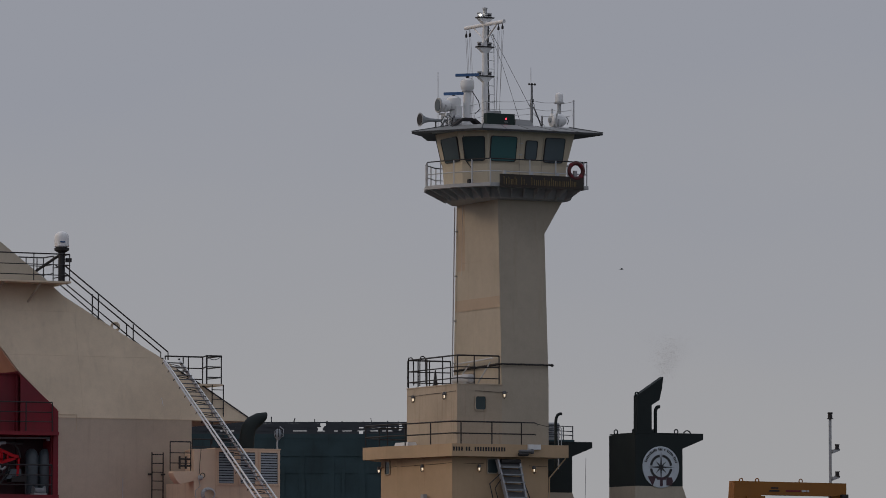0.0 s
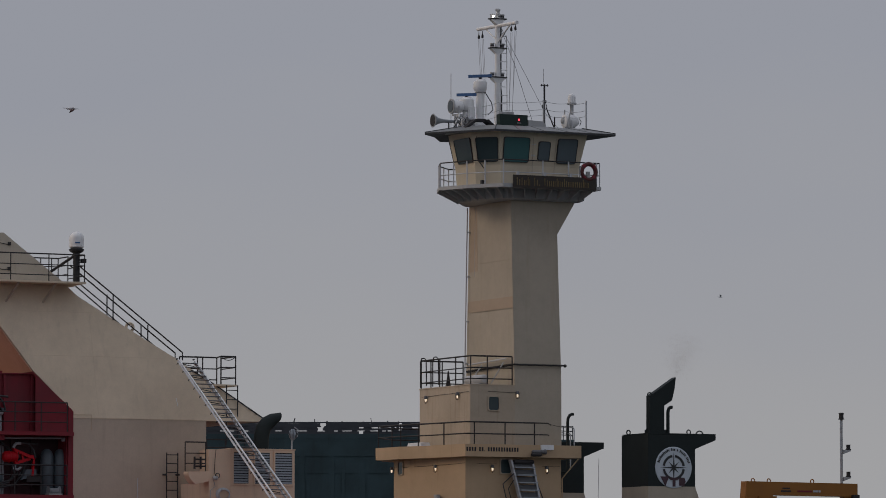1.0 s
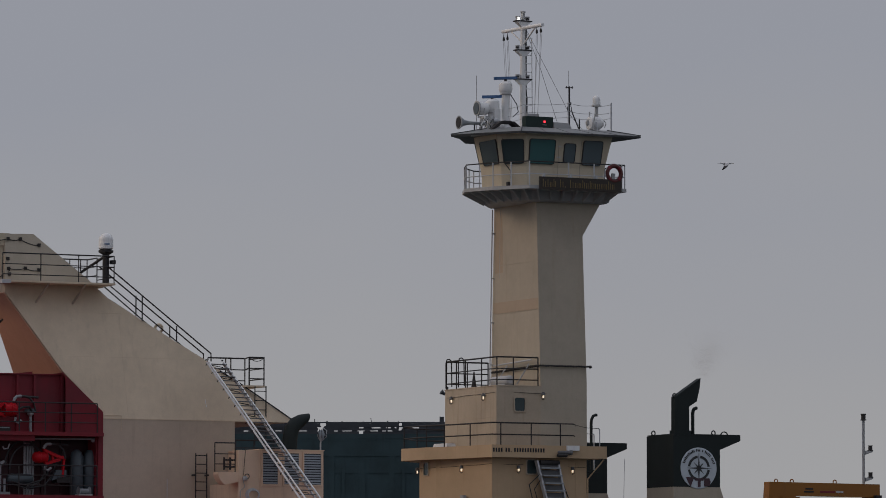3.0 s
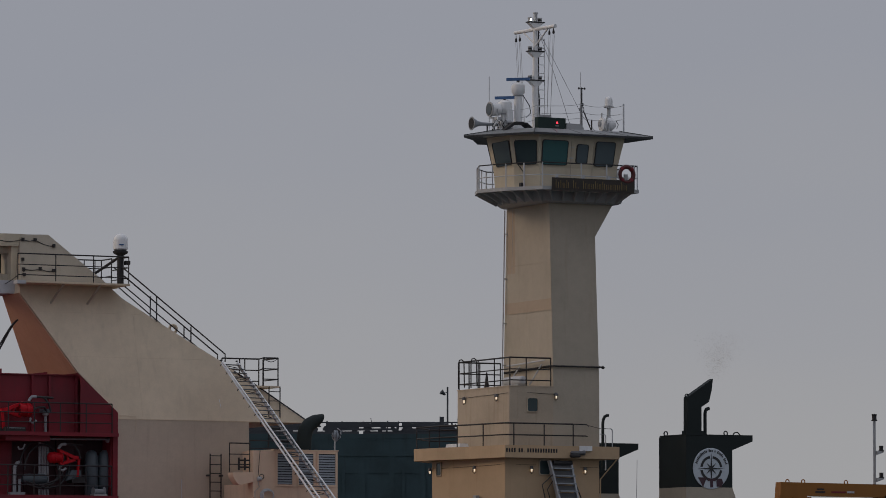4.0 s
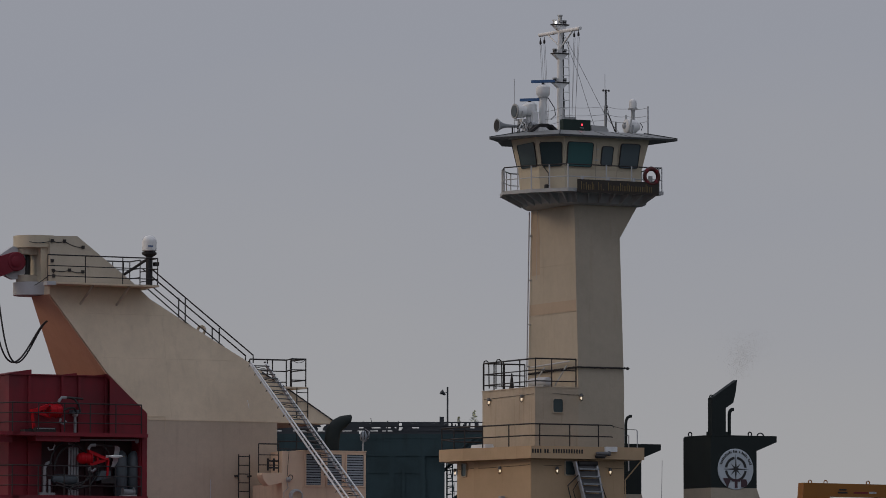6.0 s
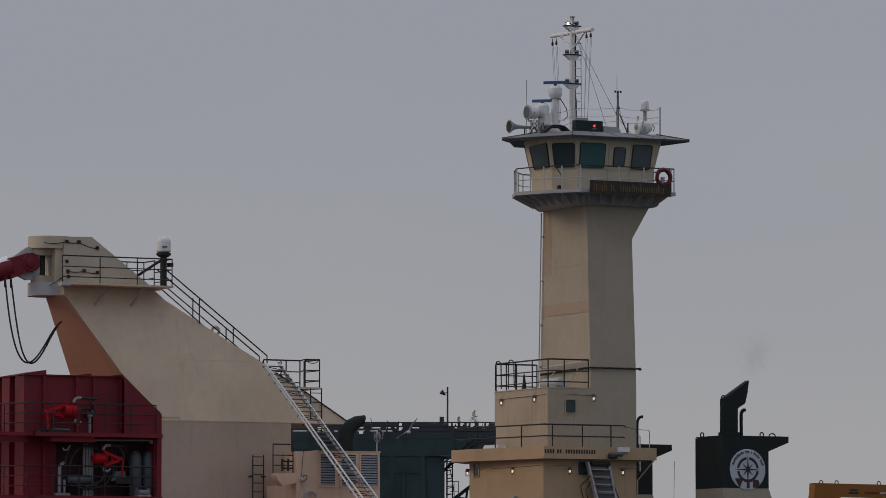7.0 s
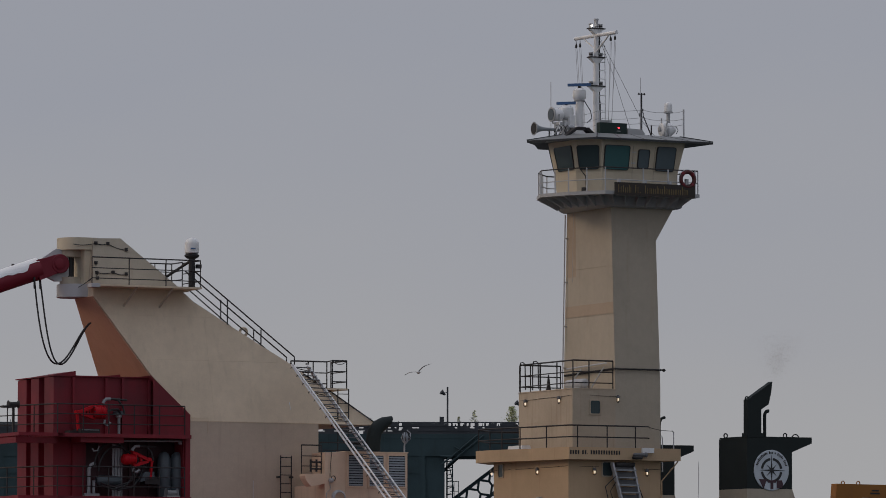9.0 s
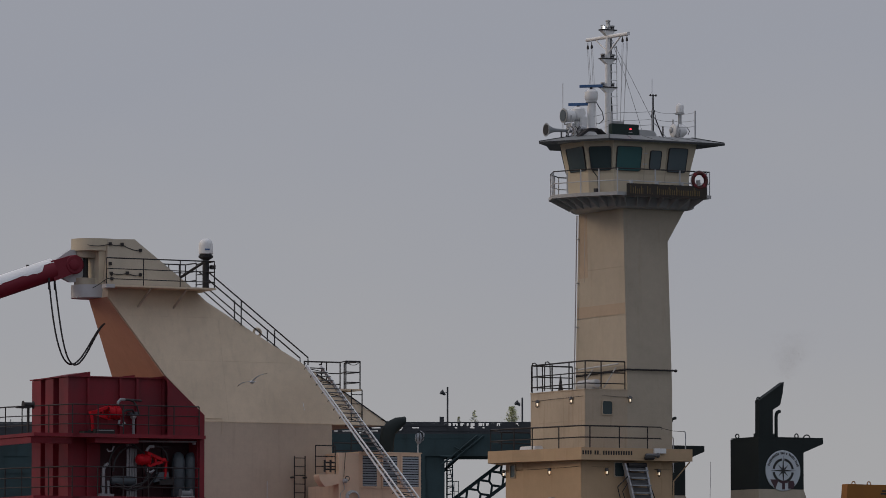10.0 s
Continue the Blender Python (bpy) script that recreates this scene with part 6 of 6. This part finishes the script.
for q in range(4):
    part("emblem_ring", arcbar(0.40, 0.50, q * 90 + 8, q * 90 + 82), RUBBER, em)
for k in range(8):
    a = k * 45
    L = 0.60 if k % 2 == 0 else 0.32
    c, s = math.sin(radians(a)), math.cos(radians(a))
    part("emblem_ray", plate([(EX + L * c, EZ + L * s), (EX + 0.035 * s + 0.06 * c, EZ - 0.035 * c + 0.06 * s), (EX, EZ), (EX - 0.035 * s + 0.06 * c, EZ + 0.035 * c + 0.06 * s)], -2.656, -2.638), RUBBER, em)
a = -74
for k in range(28):
    if k not in (11, 15, 17, 23):
        part("lettering_bar", arcbar(0.66, 0.74 if k % 3 else 0.77, a, a + 3.4), RUBBER, em)
    a += 5.4
part("emblem_mark", plate([(EX - 0.60, EZ - 0.36), (EX - 0.22, EZ - 0.36), (EX - 0.38, EZ - 0.74)], -2.66, -2.64), MAROONLET, em)
part("emblem_mark", plate([(EX - 0.17, EZ - 0.40), (EX + 0.2, EZ - 0.40), (EX + 0.2, EZ - 0.50), (EX + 0.07, EZ - 0.50), (EX + 0.07, EZ - 0.75), (EX - 0.05, EZ - 0.75), (EX - 0.05, EZ - 0.50), (EX - 0.17, EZ - 0.50)], -2.66, -2.64), MAROONLET, em)
part("emblem_mark", plate([(EX + 0.24, EZ - 0.40), (EX + 0.47, EZ - 0.40), (EX + 0.53, EZ - 0.55), (EX + 0.47, EZ - 0.72), (EX + 0.24, EZ - 0.72)], -2.66, -2.64), MAROONLET, em)
aft = thing("aft_rail", (4.2, 6.5, 12.0), "thin pale rail by the far funnel", "railing")
part("deck", box(3.0, 5.8, 5.9, 7.0, 11.7, 11.8), BLACK, aft)
part("post", rod([(5.72, 6.2, 11.75), (5.72, 6.2, 13.25), (5.66, 6.2, 13.3)], 0.025, 6), PALE, aft)
part("stay_wire", rod([(1.1, -0.87, 13.34), (3.0, 2.5, 13.2), (5.66, 6.2, 13.28)], 0.012, 5), RAIL, aft)

vp = thing("vent_pipe", (5.9, 6.6, 11.8), "slim black vent pipe with a bent head", "pipe")
part("pipe", rod([(5.75, 6.5, 11.78), (5.75, 6.5, 13.75), (5.77, 6.5, 13.92), (5.84, 6.5, 14.05), (5.95, 6.5, 14.1), (6.02, 6.5, 14.10)], 0.062, 12), BLACK, vp, smooth=True)

# ---- deck crane and stern pole ----
crane = thing("deck_crane", (13.8, 1.7, 6.5), "ochre yellow box-beam deck crane on legs", "crane")
part("beam", plate([(11.26, 10.1), (11.36, 11.28), (16.62, 11.24), (16.62, 10.7), (12.6, 10.72), (12.45, 10.1)], 1.5, 1.95), YELLOW, crane, bevel=0.02)
part("leg", box(11.3, 12.3, 1.55, 1.9, 6.5, 10.12), YELLOW, crane)
part("leg", box(16.0, 16.6, 1.55, 1.9, 6.5, 10.72), YELLOW, crane)
part("panel", box(11.9, 12.75, 1.44, 1.5, 10.2, 10.68), YELLOW, crane, bevel=0.02)
for x in (11.8, 12.55, 14.6):
    part("lifting_eye", rod([(x + 0.08 * math.cos(a), 1.75, 11.31 + 0.09 * math.sin(a)) for a in (2 * math.pi * k / 12 for k in range(12))], 0.022, 6, closed=True), YELLOW, crane)
for x0, x1, z0, z1, mt in ((13.05, 13.4, 10.98, 11.04, RAIL), (12.98, 13.45, 10.86, 10.93, RAIL), (13.75, 14.45, 10.86, 10.93, MAROON), (14.5, 14.72, 10.86, 10.94, PALE), (14.75, 14.85, 10.86, 10.94, PALE)):
    part("lettering_bar", box(x0, x1, 1.488, 1.499, z0, z1), mt, crane)
part("winch_box", box(16.32, 16.6, 1.3, 1.5, 10.45, 10.78), RAIL, crane)
part("pale_panel", box(12.9, 15.9, 1.7, 1.75, 9.4, 10.6), PALE, crane)
sp = thing("stern_light_pole", (15.77, 2.6, 6.5), "grey pole with three navigation lights", "light pole")
part("pole", rod([(16.51, 2.6, 6.5), (16.51, 2.6, 14.0)], 0.058, 12), GREY, sp)
part("conduit", rod([(16.43, 2.55, 9), (16.43, 2.55, 13.9)], 0.02, 6), PALE, sp)
part("top_light", turned((16.51, 2.6, 13.93), [(0.13, 0), (0.13, 0.03), (0.095, 0.05), (0.095, 0.22), (0.12, 0.24), (0.10, 0.28)], n=14), RAIL, sp)
for z in (12.6, 11.48):
    part("arm", plate([(16.56, z - 0.1), (16.91, z + 0.02), (16.91, z + 0.07), (16.56, z + 0.07)], 2.5, 2.7), GREY, sp)
    part("light", turned((16.84, 2.6, z + 0.07), [(0.12, 0), (0.12, 0.03), (0.085, 0.05), (0.085, 0.2), (0.11, 0.22)], n=14), RAIL, sp)
wh = thing("whip_antenna", (2.7, -2.0, 6.5), "thin dark whip antenna", "antenna", "whip antennas")
part("whip", rod([(2.65, -2.0, 6.5), (2.66, -2.0, 10.2), (2.7, -2.0, 11.95)], 0.010, 6), GREY, wh)
wh2 = thing("whip_antenna", (-16.4, -1.0, 8.0), "thin pale whip antenna", "antenna", "whip antennas")
part("whip", rod([(-16.55, -1.0, 8.0), (-16.55, -1.0, 10.95)], 0.014, 6), PALE, wh2)

# thin exhaust wisps: fine specks of soot over the funnel
SOOT = material("brown soot specks", (0.62, 0.47, 0.33), 0.9, spec=0.1)
WISPS = []


def wisp(base, spread, count, seed):
    s = tagged(new("exhaust_smoke"), "thin brown smoke drifting from the funnel", "smoke", "", "stuff")
    r = random.Random(seed)
    vs, fs = [], []
    for k in range(count):
        u = r.random()
        c = Vector((0.35 * u + r.gauss(0, spread * (0.5 + u)), r.gauss(0, spread), 1.2 * u + r.gauss(0, 0.16)))
        b = len(vs)
        vs += [c + 0.0019 * Vector(d) for d in ((1, 1, 1), (-1, -1, 1), (-1, 1, -1), (1, -1, -1))]
        fs += [(b, b + 1, b + 2), (b, b + 3, b + 1), (b, b + 2, b + 3), (b + 1, b + 3, b + 2)]
    me = bpy.data.meshes.new("soot_specks")
    me.from_pydata(vs, [], fs)
    me.materials.append(SOOT)
    puff = new("soot_specks", me)
    puff.parent = s
    WISPS.append((s, base))
    return s


wisp((6.45, -1.5, 15.25), 0.30, 5000, 3)
wisp((6.6, -1.5, 15.75), 0.40, 5000, 8)

# ---- gulls ----
GULLS = []


def gull(path, size, beat, depth, rest, label, bank=0):
    """A gull along (t, x, y, z); its wings beat so often a second, so deep in degrees, about a rest angle."""
    g = new("gull")
    g["base"] = (0, 0, 0)
    tagged(g, label, "bird", "gulls")
    s = size
    secs = [(0.25, 0.008, 0), (0.19, 0.035, 0.005), (0.12, 0.05, 0.005), (0.0, 0.075, -0.01), (-0.12, 0.065, -0.005), (-0.22, 0.035, 0.008), (-0.26, 0.03, 0.012)]
    part("body", loft([[(s * x, s * r * math.cos(a), s * (z + r * 0.85 * math.sin(a))) for a in (2 * math.pi * k / 12 for k in range(12))] for x, r, z in secs]), FEATHER, g, smooth=True)
    part("bill", rod([(s * 0.25, 0, 0), (s * 0.31, 0, -s * 0.012)], s * 0.009, 6), GOLD, g)
    part("tail", loft([[(-s * 0.22, -s * 0.03, s * 0.012), (-s * 0.22, s * 0.03, s * 0.012), (-s * 0.22, s * 0.03, s * 0.0), (-s * 0.22, -s * 0.03, s * 0.0)], [(-s * 0.38, -s * 0.075, s * 0.008), (-s * 0.38, s * 0.075, s * 0.008), (-s * 0.38, s * 0.075, 0), (-s * 0.38, -s * 0.075, 0)]]), FEATHER, g)
    wings = []
    for side in (-1, 1):
        prof = [(0.0, 0.09, -0.09, 0.0), (0.22, 0.11, -0.08, 0.035), (0.36, 0.08, -0.09, 0.03), (0.50, 0.0, -0.12, 0.0)]
        w = part("wing", loft([[(s * a, s * side * y, s * (z + 0.008)), (s * b, s * side * y, s * (z + 0.003)), (s * b, s * side * y, s * (z - 0.003)), (s * a, s * side * y, s * (z - 0.008))] for y, a, b, z in prof]), FEATHERG if side else FEATHER, g, "pale grey wing with a dark tip")
        part("wing_tip", loft([[(s * a, s * side * y, s * (z + 0.004)), (s * b, s * side * y, s * (z + 0.004)), (s * b, s * side * y, s * (z - 0.004)), (s * a, s * side * y, s * (z - 0.004))] for y, a, b, z in ((0.50, 0.0, -0.12, 0.0), (0.62, -0.12, -0.17, -0.03))]), RAIL, w)
        wings.append((w, side))
    GULLS.append((g, path, wings, s, beat, depth, rest, bank))


gull([(0, -26.18, 186.0, 25.92), (0.8, -16.11, 186.0, 24.74), (1.6, -6.45, 186.0, 23.36), (2.0, -1.44, 186.0, 22.81), (2.5, 4.54, 186.0, 22.42), (3.2, 12.84, 186.0, 22.35), (4.2, 24.93, 186.0, 22.14), (10, 103.45, 200.0, 23.43)],
     0.86, 2.6, 30, 4, "white gull beating its wings, in level flight")
gull([(0, 14.85, 420.0, 35.36), (1.0, 23.06, 420.0, 33.05), (1.6, 27.05, 420.0, 32.91), (2.5, 34.52, 420.0, 32.54), (3.2, 40.2, 420.0, 32.16), (10, 99.33, 420.0, 29.57)],
     0.7, 2.4, 30, 8, "far small gull flying over the harbour")
gull([(0, 9.58, 235.0, 8.26), (1.0, 2.99, 231.0, 14.13), (1.4, -1.17, 228.0, 15.79), (1.6, -3.69, 226.0, 16.12), (1.8, -5.88, 224.0, 16.23), (2.0, -7.71, 222.0, 16.62), (2.3, -10.23, 220.0, 17.43), (3.0, -16.67, 218.0, 18.0), (10, -78.98, 215.0, 19.99)],
     0.8, 2.5, 34, 10, "small gull climbing behind the vessels")
gull([(0, -77.65, 184.0, 10.63), (5.0, -22.87, 184.0, 11.14), (5.7, -15.27, 184.0, 11.32), (6.8, -3.27, 188.0, 12.3), (7.0, -1.29, 190.0, 12.61), (7.5, 4.16, 212.0, 13.73), (8.0, 7.97, 226.0, 12.16), (8.4, 8.61, 230.0, 9.22), (10, 9.54, 235.0, -4.75)],
     1.0, 1.6, 10, 2, "white gull banking past the dark dock", -42)
gull([(0, 72.3, 240.0, -4.95), (6.5, 18.71, 235.0, 3.05), (7.1, 12.05, 232.0, 9.25), (7.7, 6.49, 227.0, 14.22), (8.2, 2.5, 222.0, 16.08), (8.5, 1.3, 219.0, 16.17), (9.0, -1.03, 210.0, 15.9), (9.5, -3.82, 200.0, 15.58), (9.7, -5.14, 194.0, 15.18), (10, -7.06, 187.0, 14.35)],
     0.95, 0.6, 8, 8, "grey gull gliding on outstretched wings", 22)


def motions():
    for ob in RIDERS:
        base = pose(*ob["base"])
        walk(ob, [(t, ship(t) @ base) for t in range(11)])
    for w, (x, y, z) in WISPS:
        walk(w, [(t, ship(t) @ pose(x + 0.01 * t, y, z + 0.03 * t)) for t in range(11)])
    for g, path, wings, s, beat, depth, rest, bank in GULLS:
        rows = []
        for i, (t, *p) in enumerate(path):
            a, b = Vector(path[max(i - 1, 0)][1:]), Vector(path[min(i + 1, len(path) - 1)][1:])
            d = b - a
            yaw = math.degrees(math.atan2(d.y, d.x))
            rows.append((t, pose(*p, bank, -math.degrees(math.atan2(d.z, d.xy.length)) * 0.4, yaw)))
        walk(g, rows)
        steps = int(10 * beat * 4)
        for w, side in wings:
            walk(w, [(10 * k / steps, pose(0, side * 0.04 * s, 0.03 * s, side * (rest + depth * math.sin(math.pi * k / 2)), 0, 0)) for k in range(steps + 1)])


motions()
